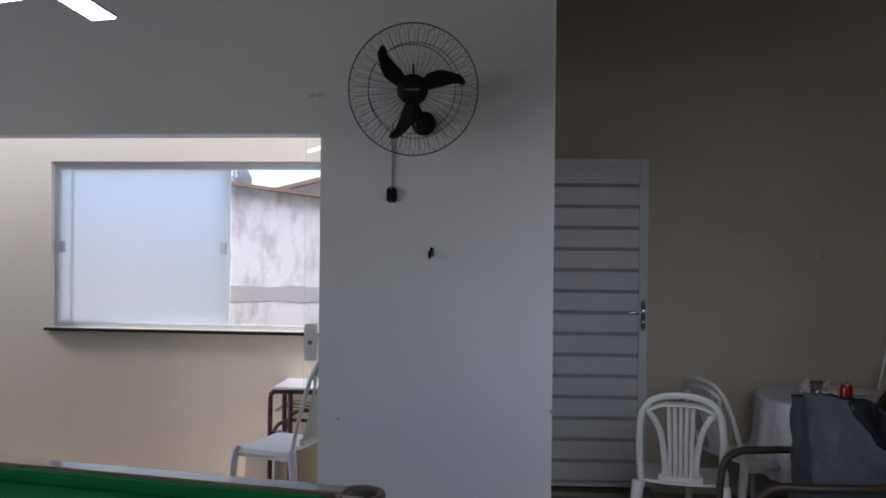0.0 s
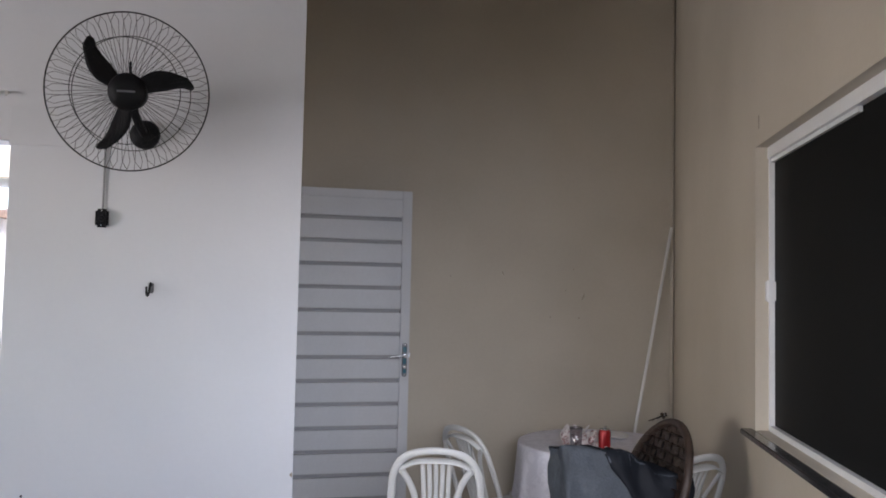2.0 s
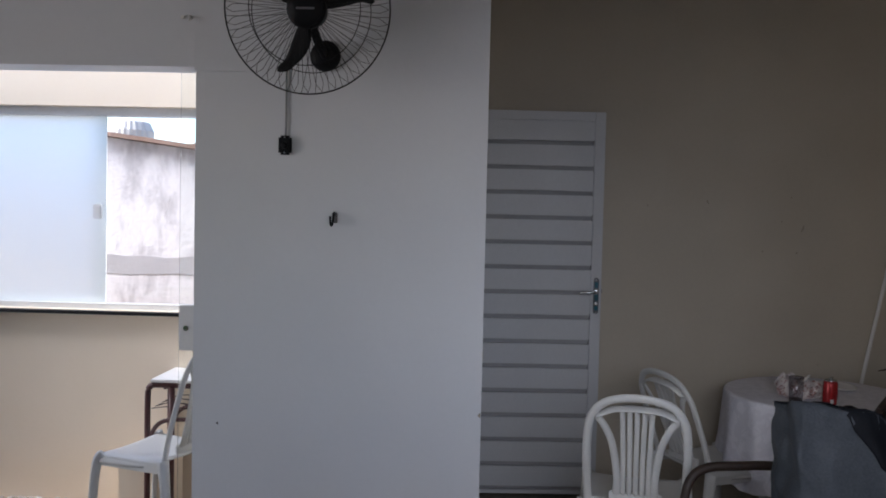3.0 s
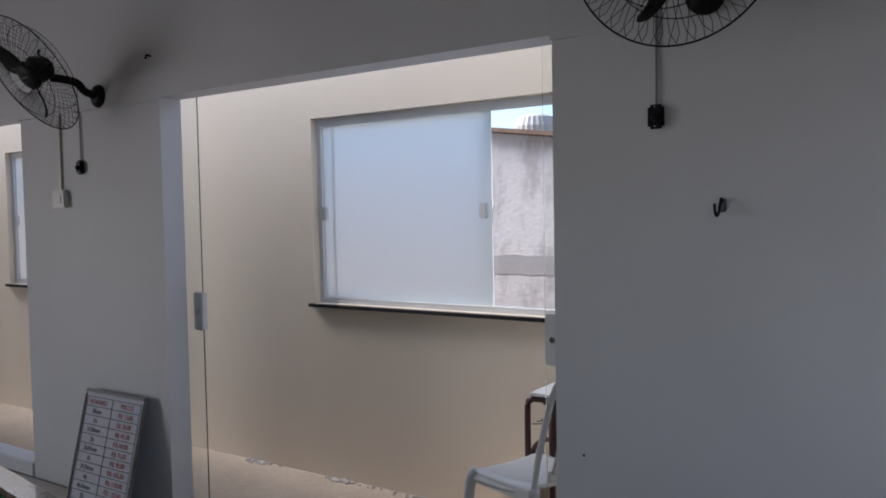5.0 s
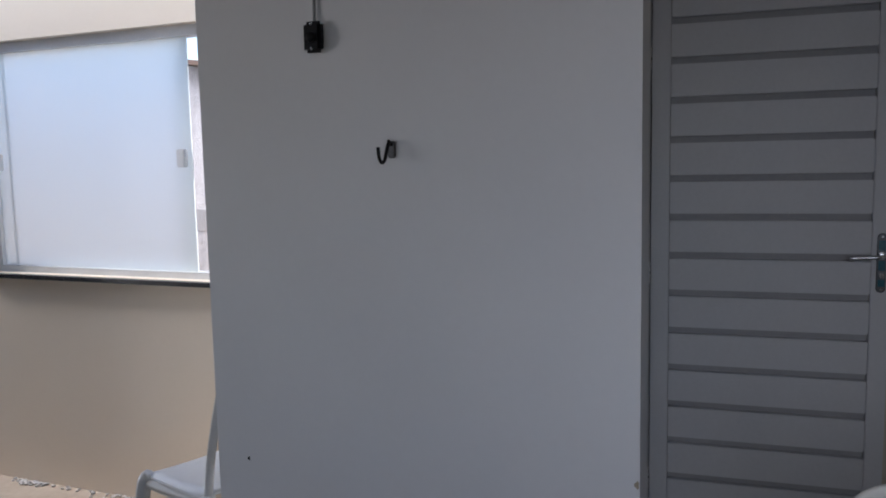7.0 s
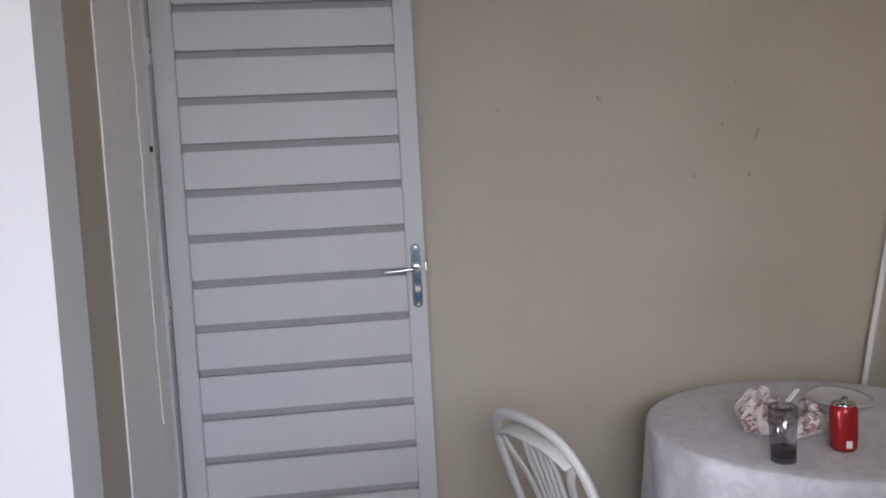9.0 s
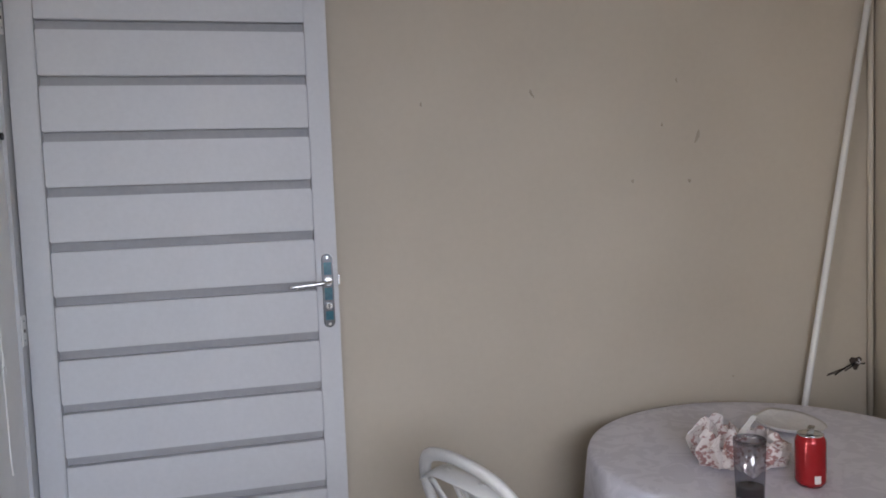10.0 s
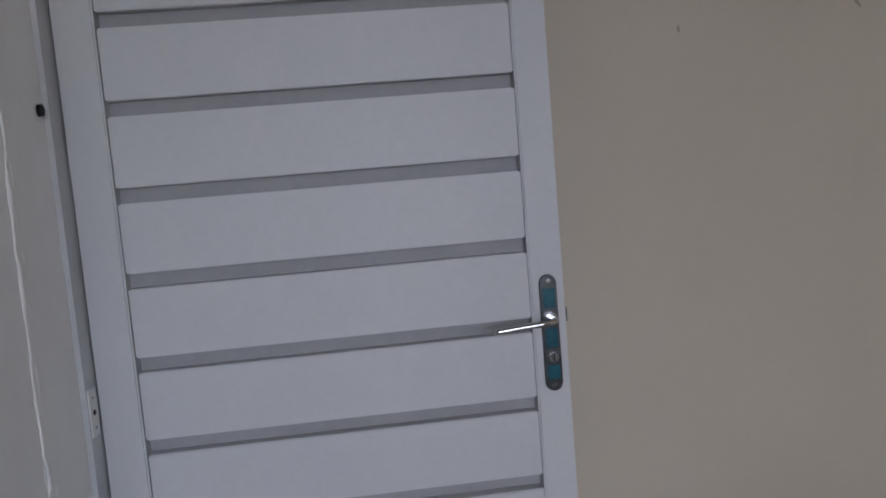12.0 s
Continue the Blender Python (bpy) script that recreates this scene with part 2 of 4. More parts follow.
for dull in (BLACK_PANE, BLACK, WIRE, BAG, FLAP_GAP_DARK):
    dull.node_tree.nodes["Principled BSDF"].inputs["Specular IOR Level"].default_value = 0.15
TANK = surface("fibre_cement_tank", (0.50, 0.47, 0.44), (0.62, 0.59, 0.55), 0.8, 8, 60, 0.2)


def glass(name, tint, rough=0.0):
    m, n, l, b = material(name)
    b.inputs["Base Color"].default_value = (*tint, 1)
    b.inputs["Transmission Weight"].default_value, b.inputs["Roughness"].default_value = 1.0, rough
    b.inputs["IOR"].default_value = 1.45
    return m


GLASS = glass("clear_glass", (0.97, 0.99, 0.98))
m, n, l, b = material("smoked_tumbler_glass")
tr, gl, mx = n.new("ShaderNodeBsdfTransparent"), n.new("ShaderNodeBsdfGlossy"), n.new("ShaderNodeMixShader")
mx.inputs[0].default_value = 0.09
tr.inputs[0].default_value, gl.inputs["Roughness"].default_value = (0.60, 0.60, 0.63, 1), 0.04
l.new(tr.outputs[0], mx.inputs[1]), l.new(gl.outputs[0], mx.inputs[2])
l.new(mx.outputs[0], n["Material Output"].inputs[0])
SMOKE = m
m, n, l, b = material("frosted_glass")
tr, gl, mx = n.new("ShaderNodeBsdfTranslucent"), n.new("ShaderNodeBsdfGlossy"), n.new("ShaderNodeMixShader")
tr.inputs[0].default_value, gl.inputs["Roughness"].default_value, mx.inputs[0].default_value = (0.94, 0.97, 0.95, 1), 0.25, 0.05
l.new(tr.outputs[0], mx.inputs[1]), l.new(gl.outputs[0], mx.inputs[2])
l.new(mx.outputs[0], n["Material Output"].inputs[0])
FROSTED = m
m, n, l, b = material("led_panel")
b.inputs["Emission Color"].default_value, b.inputs["Emission Strength"].default_value = (0.80, 0.90, 1.0, 1), 5.0
LED = m

# neighbour's stained render: streaks, a smoother grey band with a ragged edge
m, n, l, b = material("stained_render")
co, mp = n.new("ShaderNodeTexCoord"), n.new("ShaderNodeMapping")
mp.inputs["Scale"].default_value = (2.2, 1, 1.0)
l.new(co.outputs["Object"], mp.inputs[0])
st, fi = n.new("ShaderNodeTexNoise"), n.new("ShaderNodeTexNoise")
st.inputs["Scale"].default_value, st.inputs["Detail"].default_value, st.inputs["Roughness"].default_value = 3.4, 9, 0.68
fi.inputs["Scale"].default_value, fi.inputs["Detail"].default_value = 35, 5
l.new(mp.outputs[0], st.inputs["Vector"]), l.new(co.outputs["Object"], fi.inputs["Vector"])
rp = n.new("ShaderNodeValToRGB")
rp.color_ramp.elements[0].position, rp.color_ramp.elements[1].position = 0.34, 0.52
rp.color_ramp.elements[0].color, rp.color_ramp.elements[1].color = (0.50, 0.46, 0.47, 1), (0.74, 0.69, 0.70, 1)
l.new(st.outputs[0], rp.inputs[0]), l.new(rp.outputs[0], b.inputs["Base Color"])
bp = n.new("ShaderNodeBump")
bp.inputs["Strength"].default_value, bp.inputs["Distance"].default_value = 0.5, 0.01
l.new(fi.outputs[0], bp.inputs["Height"]), l.new(bp.outputs[0], b.inputs["Normal"])
b.inputs["Roughness"].default_value = 0.9
RENDER_COAT = m
PATCH = surface("smooth_cement_patch", (0.40, 0.37, 0.38), (0.47, 0.44, 0.45), 0.9, 5, 40, 0.2)

# printed wrapping paper: small red-brown marks on white
m, n, l, b = material("printed_paper")
co, mp, no, ms = n.new("ShaderNodeTexCoord"), n.new("ShaderNodeMapping"), n.new("ShaderNodeTexNoise"), n.new("ShaderNodeTexNoise")
mp.inputs["Rotation"].default_value, mp.inputs["Scale"].default_value = (0.3, 0.5, 0.7), (1.0, 2.6, 2.2)
no.inputs["Scale"].default_value, no.inputs["Detail"].default_value = 62, 3
ms.inputs["Scale"].default_value = 26
l.new(co.outputs["Object"], mp.inputs[0]), l.new(mp.outputs[0], no.inputs["Vector"]), l.new(co.outputs["Object"], ms.inputs["Vector"])
mu = n.new("ShaderNodeMath")
mu.operation = "MULTIPLY"
l.new(no.outputs[0], mu.inputs[0]), l.new(ms.outputs[0], mu.inputs[1])
rp = n.new("ShaderNodeValToRGB")
rp.color_ramp.elements[0].position, rp.color_ramp.elements[1].position = 0.27, 0.32
rp.color_ramp.elements[0].color, rp.color_ramp.elements[1].color = (0.64, 0.59, 0.57, 1), (0.30, 0.16, 0.15, 1)
l.new(mu.outputs[0], rp.inputs[0]), l.new(rp.outputs[0], b.inputs["Base Color"])
b.inputs["Roughness"].default_value = 0.7
PRINTED = m


# ---- shape helpers ----
def thing(name, label, category, at=(0, 0, 0), turn=0.0, group="", tilt=(0.0, 0.0)):
    ob = new(name)
    ob.empty_display_size = 0.05
    ob.matrix_world = pose(*at, tilt[0], tilt[1], turn)
    return tagged(ob, label, category, group)


def curve(points, steps=6):
    """A smooth line through the points (Catmull-Rom)."""
    p = [Vector(q) for q in points]
    p = [2 * p[0] - p[1]] + p + [2 * p[-1] - p[-2]]
    out = []
    for i in range(1, len(p) - 2):
        for k in range(steps):
            t = k / steps
            a, b, c, d = p[i - 1], p[i], p[i + 1], p[i + 2]
            out.append(0.5 * (2 * b + (c - a) * t + (2 * a - 5 * b + 4 * c - d) * t * t + (3 * b - a - 3 * c + d) * t ** 3))
    return out + [p[-2]]


def sweep(bm, line, rx, ry=None, n=8, up=(0, 0, 1), taper=None, closed=False):
    """A tube along a line: half-width rx across, ry along the normal made from up."""
    ry = rx if ry is None else ry
    line = [Vector(q) for q in line]
    rings = []
    for i, q in enumerate(line):
        a = line[i - 1] if i or closed else q
        c = line[(i + 1) % len(line)] if i < len(line) - 1 or closed else q
        d = (c - a).normalized()
        u = Vector(up)
        if abs(d.dot(u)) > 0.98:
            u = Vector((0, 1, 0)) if abs(d.y) < 0.9 else Vector((1, 0, 0))
        s = d.cross(u).normalized()
        w = s.cross(d)
        k = taper(i / max(1, len(line) - 1)) if taper else 1.0
        rings.append([bm.verts.new(q + k * (s * rx * math.cos(2 * math.pi * (j + 0.5) / n) + w * ry * math.sin(2 * math.pi * (j + 0.5) / n))) for j in range(n)])
    pairs = list(zip(rings, rings[1:])) + ([(rings[-1], rings[0])] if closed else [])
    for r, t in pairs:
        for j in range(n):
            bm.faces.new((r[j], r[(j + 1) % n], t[(j + 1) % n], t[j]))
    if not closed:
        bm.faces.new(rings[0][::-1]), bm.faces.new(rings[-1])


def lathe(bm, profile, n=32, wave=None, centre=(0, 0, 0)):
    """Turns a profile of (radius, height) round z; wave(angle, step) scales a radius."""
    c = Vector(centre)
    rings = []
    for k, (r, z) in enumerate(profile):
        if r == 0:
            rings.append([bm.verts.new(c + Vector((0, 0, z)))])
        else:
            rings.append([bm.verts.new(c + Vector((r * (wave(a, k) if wave else 1) * math.cos(a), r * (wave(a, k) if wave else 1) * math.sin(a), z)))
                          for a in (2 * math.pi * j / n for j in range(n))])
    for r, t in zip(rings, rings[1:]):
        for j in range(n):
            v = [r[j % len(r)], r[(j + 1) % len(r)], t[(j + 1) % len(t)], t[j % len(t)]]
            v = list(dict.fromkeys(v))
            if len(v) > 2:
                bm.faces.new(v)


def ring(radius, z=0.0, n=48, centre=(0, 0)):
    return [(centre[0] + radius * math.cos(2 * math.pi * i / n), centre[1] + radius * math.sin(2 * math.pi * i / n), z) for i in range(n)]


def soft_box(a, b, r=0.004):
    bm = boxes((a, b))
    bmesh.ops.recalc_face_normals(bm, faces=bm.faces)
    bmesh.ops.bevel(bm, geom=list(bm.edges), offset=r, segments=2, affect="EDGES", clamp_overlap=True)
    return bm


# ---- door ----
def louvred_door():
    d = thing("panel_door", "white metal door with horizontal slats standing open", "door", (1.108, 5.073, 0), 3.6)
    W, Z0, Z1, P, T = 0.774, -0.02, 2.100, 0.1371, 0.035
    part("stile", soft_box((0, 0, Z0), (0.063, T, Z1), 0.003), DOOR_WHITE, d)
    part("stile", soft_box((W - 0.058, 0, Z0), (W, T, Z1), 0.003), DOOR_WHITE, d)
    part("top_rail", soft_box((0.0635, 0.001, Z1 - 0.05), (W - 0.0585, T, Z1), 0.002), DOOR_WHITE, d)
    part("bottom_rail", soft_box((0.0635, 0.001, Z0), (W - 0.0585, T, Z0 + 0.022), 0.002), DOOR_WHITE, d)
    # backing is painted greyer than the door to hold the grooves' shade
    part("backing", boxes(((0.0635, 0.0297, Z0 + 0.022), (W - 0.0585, T - 0.002, Z1 - 0.05))), surface("groove_shade_grey", (0.30, 0.30, 0.31), (0.36, 0.36, 0.37), 0.6), d, "recessed backing sheet, greyed as groove shade")
    slat = mesh("slat", soft_box((0.0645, 0.004, -0.0562), (W - 0.0587, 0.0295, 0.0562), 0.002), DOOR_WHITE)
    for i in range(-6, 8):
        s = new("slat", slat)
        s.parent, s.location = d, (0, 0, 1.106 - P * (i + 0.5))
    top = part("slat", soft_box((0.0665, 0.001, 1.106 + 6 * P + 0.0125), (W - 0.0587, 0.0295, Z1 - 0.051), 0.0025), DOOR_WHITE, d)
    cx = W - 0.028
    bm = bmesh.new()
    rim = [(cx + 0.0155 * math.cos(t), zc + 0.0155 * math.sin(t)) for zc, t0 in ((1.176, 0.0), (1.006, math.pi)) for t in (t0 + math.pi * k / 10 for k in range(11))]
    lo, hi = [bm.verts.new((x, -0.0005, z)) for x, z in rim], [bm.verts.new((cx + (x - cx) * 0.9, -0.0055, 1.091 + (z - 1.091) * 0.99)) for x, z in rim]
    bm.faces.new(lo), bm.faces.new(hi[::-1])
    for i in range(len(lo)):
        j = (i + 1) % len(lo)
        bm.faces.new((lo[i], lo[j], hi[j], hi[i]))
    h = part("lock_plate", bm, PLATE_STEEL, d, "dark chrome lock plate with rounded ends")
    for z0, z1 in ((1.134, 1.168), (1.066, 1.100), (1.012, 1.036)):
        part("film", soft_box((cx - 0.0105, -0.0066, z0), (cx + 0.0105, -0.0057, z1), 0.0004), FILM, h, "teal protective film")
    for z in (1.181, 1.001):
        bm = bmesh.new()
        sweep(bm, [(cx, -0.005, z), (cx, -0.0075, z)], 0.004, n=10)
        part("screw", bm, CHROME, h)
    bm = bmesh.new()
    sweep(bm, [(cx, -0.005, 1.117), (cx, -0.013, 1.117)], 0.0115, n=16)
    part("rose", bm, CHROME, h)
    bm = bmesh.new()
    sweep(bm, curve([(cx, -0.012, 1.117), (cx, -0.032, 1.117), (cx - 0.012, -0.040, 1.116), (cx - 0.055, -0.040, 1.113), (cx - 0.104, -0.038, 1.109)], 5), 0.0075, 0.0055, 10)
    part("lever", bm, CHROME, h, "chrome lever handle", smooth=True)
    bm = bmesh.new()
    sweep(bm, [(cx, -0.005, 1.050), (cx, -0.013, 1.050)], 0.0085, n=16)
    part("cylinder", bm, CHROME, h)
    part("key_slot", boxes(((cx - 0.001, -0.0136, 1.044), (cx + 0.001, -0.0131, 1.056))), BLACK, h, "dark key slot")
    part("latch", soft_box((W, 0.012, 1.105), (W + 0.006, 0.024, 1.13), 0.001), CHROME, d, "metal latch bolt")
    return d


louvred_door()
bm = bmesh.new()
prism(bm, [(1.04, 5.031), (1.1065, 5.031), (1.1045, 5.07), (1.098, 5.262), (1.035, 5.262)], FLOOR, 2.14)
frame_ob = structure("door_frame", bm, DOOR_WHITE, "white metal door frame", "door frame")
for z in (0.28, 1.045, 1.80):
    hg = tagged(part("hinge_plate", soft_box((1.1045, 5.036, z - 0.038), (1.1085, 5.066, z + 0.038), 0.001), ALU, frame_ob), "white painted steel hinge plate")
    for dz in (-0.024, 0.024, 0.0):
        bm = bmesh.new()
        sweep(bm, [(1.1085, 5.05, z + dz), (1.1097, 5.05, z + dz)], 0.0045 if dz == 0 else 0.003, n=10)
        part("screw", bm, BLACK if dz == 0 else CHROME, hg)
bm = boxes(((1.12, 5.10, FLOOR), (1.93, 5.262, FLOOR + 0.03)))
structure("threshold", bm, GROUT, "grey stone threshold under the door", "threshold")
# trowel ridge on the plaster
bm = bmesh.new()
random.seed(4)
line = []
for z in np.arange(0.75, TOP, 0.012):
    y = 4.835 + 0.05 * max(0.0, 1.15 - z) + 0.006 * math.sin(z * 5.1) + 0.010 * noise.noise(Vector((0, z * 14, 3.1))) + random.uniform(-0.002, 0.002)
    line.append((1.1858 - 0.1377 * (y - 4.391), y, z))
sweep(bm, line, 0.0042, 0.0030, 7, taper=lambda t: 0.45 + 0.75 * abs(noise.noise(Vector((t * 60, 1.7, 0)))) + 0.4 * abs(noise.noise(Vector((t * 17, 4.2, 0)))))
# loose dabs of plaster beside the ridge
for k in range(26):
    z = random.uniform(0.8, 2.2)
    y = 4.835 + 0.05 * max(0.0, 1.15 - z) + random.gauss(0.012, 0.012)
    q = bmesh.ops.create_icosphere(bm, subdivisions=2, radius=1.0)["verts"]
    a, b = random.uniform(0.003, 0.009), random.uniform(0.008, 0.030)
    for v in q:
        v.co = Vector((1.1852 - 0.1377 * (y - 4.391) + v.co.x * 0.0022, y + v.co.y * a * (1 + 0.3 * v.co.z), z + v.co.z * b))
structure("plaster_ridge", bm, PLASTER, "ragged ridge of wall plaster", "trim")
bm = bmesh.new()
sweep(bm, [(1.099, 5.005, 1.515), (1.108, 5.005, 1.515)], 0.009, n=10)
tagged(part("wall_plug", bm, BLACK), "small black plug set in the white plaster", "wall plug")


# ---- wall fans ----
def wall_fan(lean=8, reach=0.0):
    """Base on the wall at the origin; the cage hangs out towards -y."""
    f = thing("wall_fan", "black three-blade wall fan in a wire cage", "fan", group="wall fans")
    bm = bmesh.new()
    lathe(bm, [(0, 0), (0.062, 0), (0.064, 0.012), (0.058, 0.03), (0.03, 0.042), (0, 0.044)], 28)
    bmesh.ops.rotate(bm, verts=bm.verts, matrix=Matrix.Rotation(radians(90), 3, "X"))
    part("wall_base", bm, BLACK, f, smooth=True)
    swing = Matrix.Translation((-reach * 0.3, -reach, -reach * 0.5))
    bm = bmesh.new()
    sweep(bm, curve([(0, -0.03, 0), (-0.005, -0.09, 0.02), (-0.02, -0.135, 0.065), swing @ Vector((-0.025, -0.16, 0.125))], 6), 0.017, 0.022, 10)
    part("bracket_arm", bm, BLACK, f, smooth=True)
    tilt = swing @ Matrix.Translation((-0.025, -0.262, 0.126)) @ Matrix.Rotation(radians(90 + lean), 4, "X")
    bm = bmesh.new()
    lathe(bm, [(0, -0.115), (0.045, -0.113), (0.062, -0.095), (0.066, -0.04), (0.060, -0.012), (0, -0.01)], 28)
    bm.transform(tilt)
    part("motor", bm, BLACK, f, smooth=True)
    bm = bmesh.new()
    lathe(bm, [(0, -0.01), (0.068, -0.01), (0.076, 0.0), (0.076, 0.018), (0.066, 0.030), (0.03, 0.035), (0, 0.036)], 32)
    bm.transform(tilt)
    hb = part("hub", bm, BLACK, f, smooth=True)
    bm = boxes(((-0.035, -0.004, 0.0355), (0.035, 0.004, 0.0368)))
    bm.transform(tilt)
    part("maker_plate", bm, PLATE, hb, "grey maker's plate")
    for a in (143, 25, 261):
        bm = bmesh.new()
        rows = []
        for i in range(15):
            t = i / 14
            r = 0.055 + 0.205 * t
            sweepback = -0.30 * t * t
            width = (0.026 + 0.014 * math.sin(math.pi * min(1, t * 1.3))) * (1 if t < 0.86 else math.sqrt(max(0.03, 1 - ((t - 0.86) / 0.145) ** 2)))
            row = []
            for j in range(5):
                u = (j / 4 - 0.5) * 2
                ang = radians(a) + sweepback
                p = Vector((r * math.cos(ang) - u * width * math.sin(ang), r * math.sin(ang) + u * width * math.cos(ang), 0.004 + u * width * 0.55 + 0.006 * (1 - u * u)))
                row.append(p)
            rows.append(row)
        top = [[bm.verts.new(p) for p in row] for row in rows]
        low = [[bm.verts.new(p - Vector((0, 0, 0.004))) for p in row] for row in rows]
        for i in range(14):
            for j in range(4):
                bm.faces.new((top[i][j], top[i + 1][j], top[i + 1][j + 1], top[i][j + 1]))
                bm.faces.new((low[i][j], low[i][j + 1], low[i + 1][j + 1], low[i + 1][j]))
            bm.faces.new((top[i][0], low[i][0], low[i + 1][0], top[i + 1][0]))
            bm.faces.new((top[i][4], top[i + 1][4], low[i + 1][4], low[i][4]))
        bm.faces.new([v for v in top[0]] + [v for v in low[0]][::-1])
        bm.faces.new([v for v in top[14]][::-1] + [v for v in low[14]])
        bm.transform(tilt)
        part("blade", bm, BLACK, f, smooth=True)
    R = 0.318
    bm = bmesh.new()
    sweep(bm, ring(R, 0.0, 64), 0.0032, n=6, closed=True)
    bm.transform(tilt)
    part("cage_rim", bm, WIRE, f, smooth=True)
    for r, z in ((0.212, 0.048), (0.235, -0.075)):
        bm = bmesh.new()
        sweep(bm, ring(r, z, 48), 0.0019, n=5, closed=True)
        bm.transform(tilt)
        part("cage_ring", bm, WIRE, f, smooth=True)
    # wire loops: pairs of spokes joined in a round bow near the rim
    front, back = bmesh.new(), bmesh.new()
    N = 36
    for i in range(N):
        a = 2 * math.pi * i / N
        w = 2 * math.pi / N * 0.30
        pts = []
        for k in range(9):
            t = k / 8
            r = 0.07 + (R - 0.075) * t
            pts.append((r, w * (1 if t < 0.85 else math.sqrt(max(0, 1 - ((t - 0.85) / 0.15) ** 2))), 0.062 - 0.060 * t ** 2.4))
        loop = [(r * math.cos(a + q), r * math.sin(a + q), z) for r, q, z in pts] + [(r * math.cos(a - q), r * math.sin(a - q), z) for r, q, z in pts[::-1]]
        sweep(front, loop, 0.0012, n=4)
        a += math.pi / N
        line = [((0.06 + (R - 0.06) * t) * math.cos(a), (0.06 + (R - 0.06) * t) * math.sin(a), -0.105 + 0.105 * t ** 2.2) for t in (k / 7 for k in range(8))]
        sweep(back, line, 0.0012, n=4)
    front.transform(tilt), back.transform(tilt)
    part("front_grille", front, WIRE, f, "looped front wire grille")
    part("back_grille", back, WIRE, f, "rear wire grille")
    bm = bmesh.new()
    sweep(bm, curve([(-0.03, -0.20, 0.215), (-0.03, -0.215, 0.24), (-0.03, -0.21, 0.262)], 4), 0.006, n=8)
    bm.transform(swing)
    part("oscillation_knob", bm, BLACK, f, smooth=True)
    return f


fan = wall_fan()
fan.matrix_world = pose(0.545, 3.998, 2.158)
fan = wall_fan(34, 0.09)
fan.matrix_world = pose(-2.715, 3.998, 2.155, 0, 0, -3)
tagged(fan, "black three-blade wall fan tilted down on its bracket")


def fan_switch(x, z, top):
    s = thing("fan_switch", "black fan speed switch with a thin cable", "switch", (x, 3.999, z), group="fan switches")
    part("body", soft_box((-0.027, -0.026, -0.04), (0.027, 0, 0.04), 0.009), BLACK, s)
    bm = bmesh.new()
    lathe(bm, [(0, 0), (0.014, 0), (0.012, 0.012), (0, 0.013)], 18)
    bm.transform(Matrix.Translation((0, -0.026, -0.002)) @ Matrix.Rotation(radians(90), 4, "X"))
    part("knob", bm, BLACK, s, smooth=True)
    for dz in (-0.031, 0.031):
        bm = bmesh.new()
        lathe(bm, [(0, 0), (0.004, 0), (0.003, 0.002), (0, 0.0022)], 10)
        bm.transform(Matrix.Translation((0, -0.0262, dz)) @ Matrix.Rotation(radians(90), 4, "X"))
        part("screw", bm, CHROME, s)
    bm = bmesh.new()
    sweep(bm, [(0, -0.006, 0.038), (0.001, -0.006, 0.12), (0.0, -0.006, top - z)], 0.0042, n=6)
    part("cable", bm, surface("grey_cable", (0.20, 0.21, 0.22), (0.28, 0.29, 0.30), 0.5), s, "thin grey cable")
    return s


fan_switch(0.383, 1.788, 2.16)
fan_switch(-2.92, 1.78, 2.14)
o = thing("wall_socket", "white wall socket with a surface conduit", "socket", (-3.127, 3.999, 1.607))
part("plate", soft_box((-0.06, -0.03, -0.05), (0.06, 0, 0.05), 0.004), ALU, o)
part("socket_face", soft_box((-0.03, -0.034, -0.025), (0.03, -0.0305, 0.025), 0.002), PVC, o)
part("conduit", soft_box((-0.008, -0.012, 0.05), (0.008, 0, 0.62), 0.002), PVC, o, "narrow white conduit")

hk = thing("wall_hook", "small black double coat hook on the wall", "hook", (0.594, 3.999, 1.492))
part("plate", soft_box((-0.011, -0.006, -0.022), (0.011, 0, 0.022), 0.003), PLATE, hk)
bm = bmesh.new()
sweep(bm, curve([(0, -0.004, 0.012), (-0.001, -0.018, 0.016), (-0.002, -0.028, 0.0), (-0.004, -0.036, -0.024), (-0.006, -0.048, -0.033), (-0.008, -0.060, -0.022), (-0.009, -0.064, 0.006)], 5), 0.0045, n=8)
part("prong", bm, BLACK, hk, smooth=True)
bm = bmesh.new()
sweep(bm, curve([(0, -0.004, 0.012), (0, -0.016, 0.018), (0.0, -0.022, 0.022)], 4), 0.0045, n=8)
part("prong", bm, BLACK, hk, smooth=True)


def wall_anchor(x, z, mat):
    a = thing("wall_anchor", "small screw hook stuck in the wall", "screw", (x, 3.999, z), group="wall screws")
    bm = bmesh.new()
    sweep(bm, [(0, 0.002, 0), (0, -0.022, 0.002), (0.003, -0.03, -0.016)], 0.006, n=8)
    part("screw", bm, mat, a)
    part("plug", soft_box((-0.045, -0.008, -0.006), (-0.028, 0, 0.008), 0.002), PVC, a, "pale wall plug")


wall_anchor(-2.28, 2.32, BLACK)
wall_anchor(-0.02, 2.31, ALU)

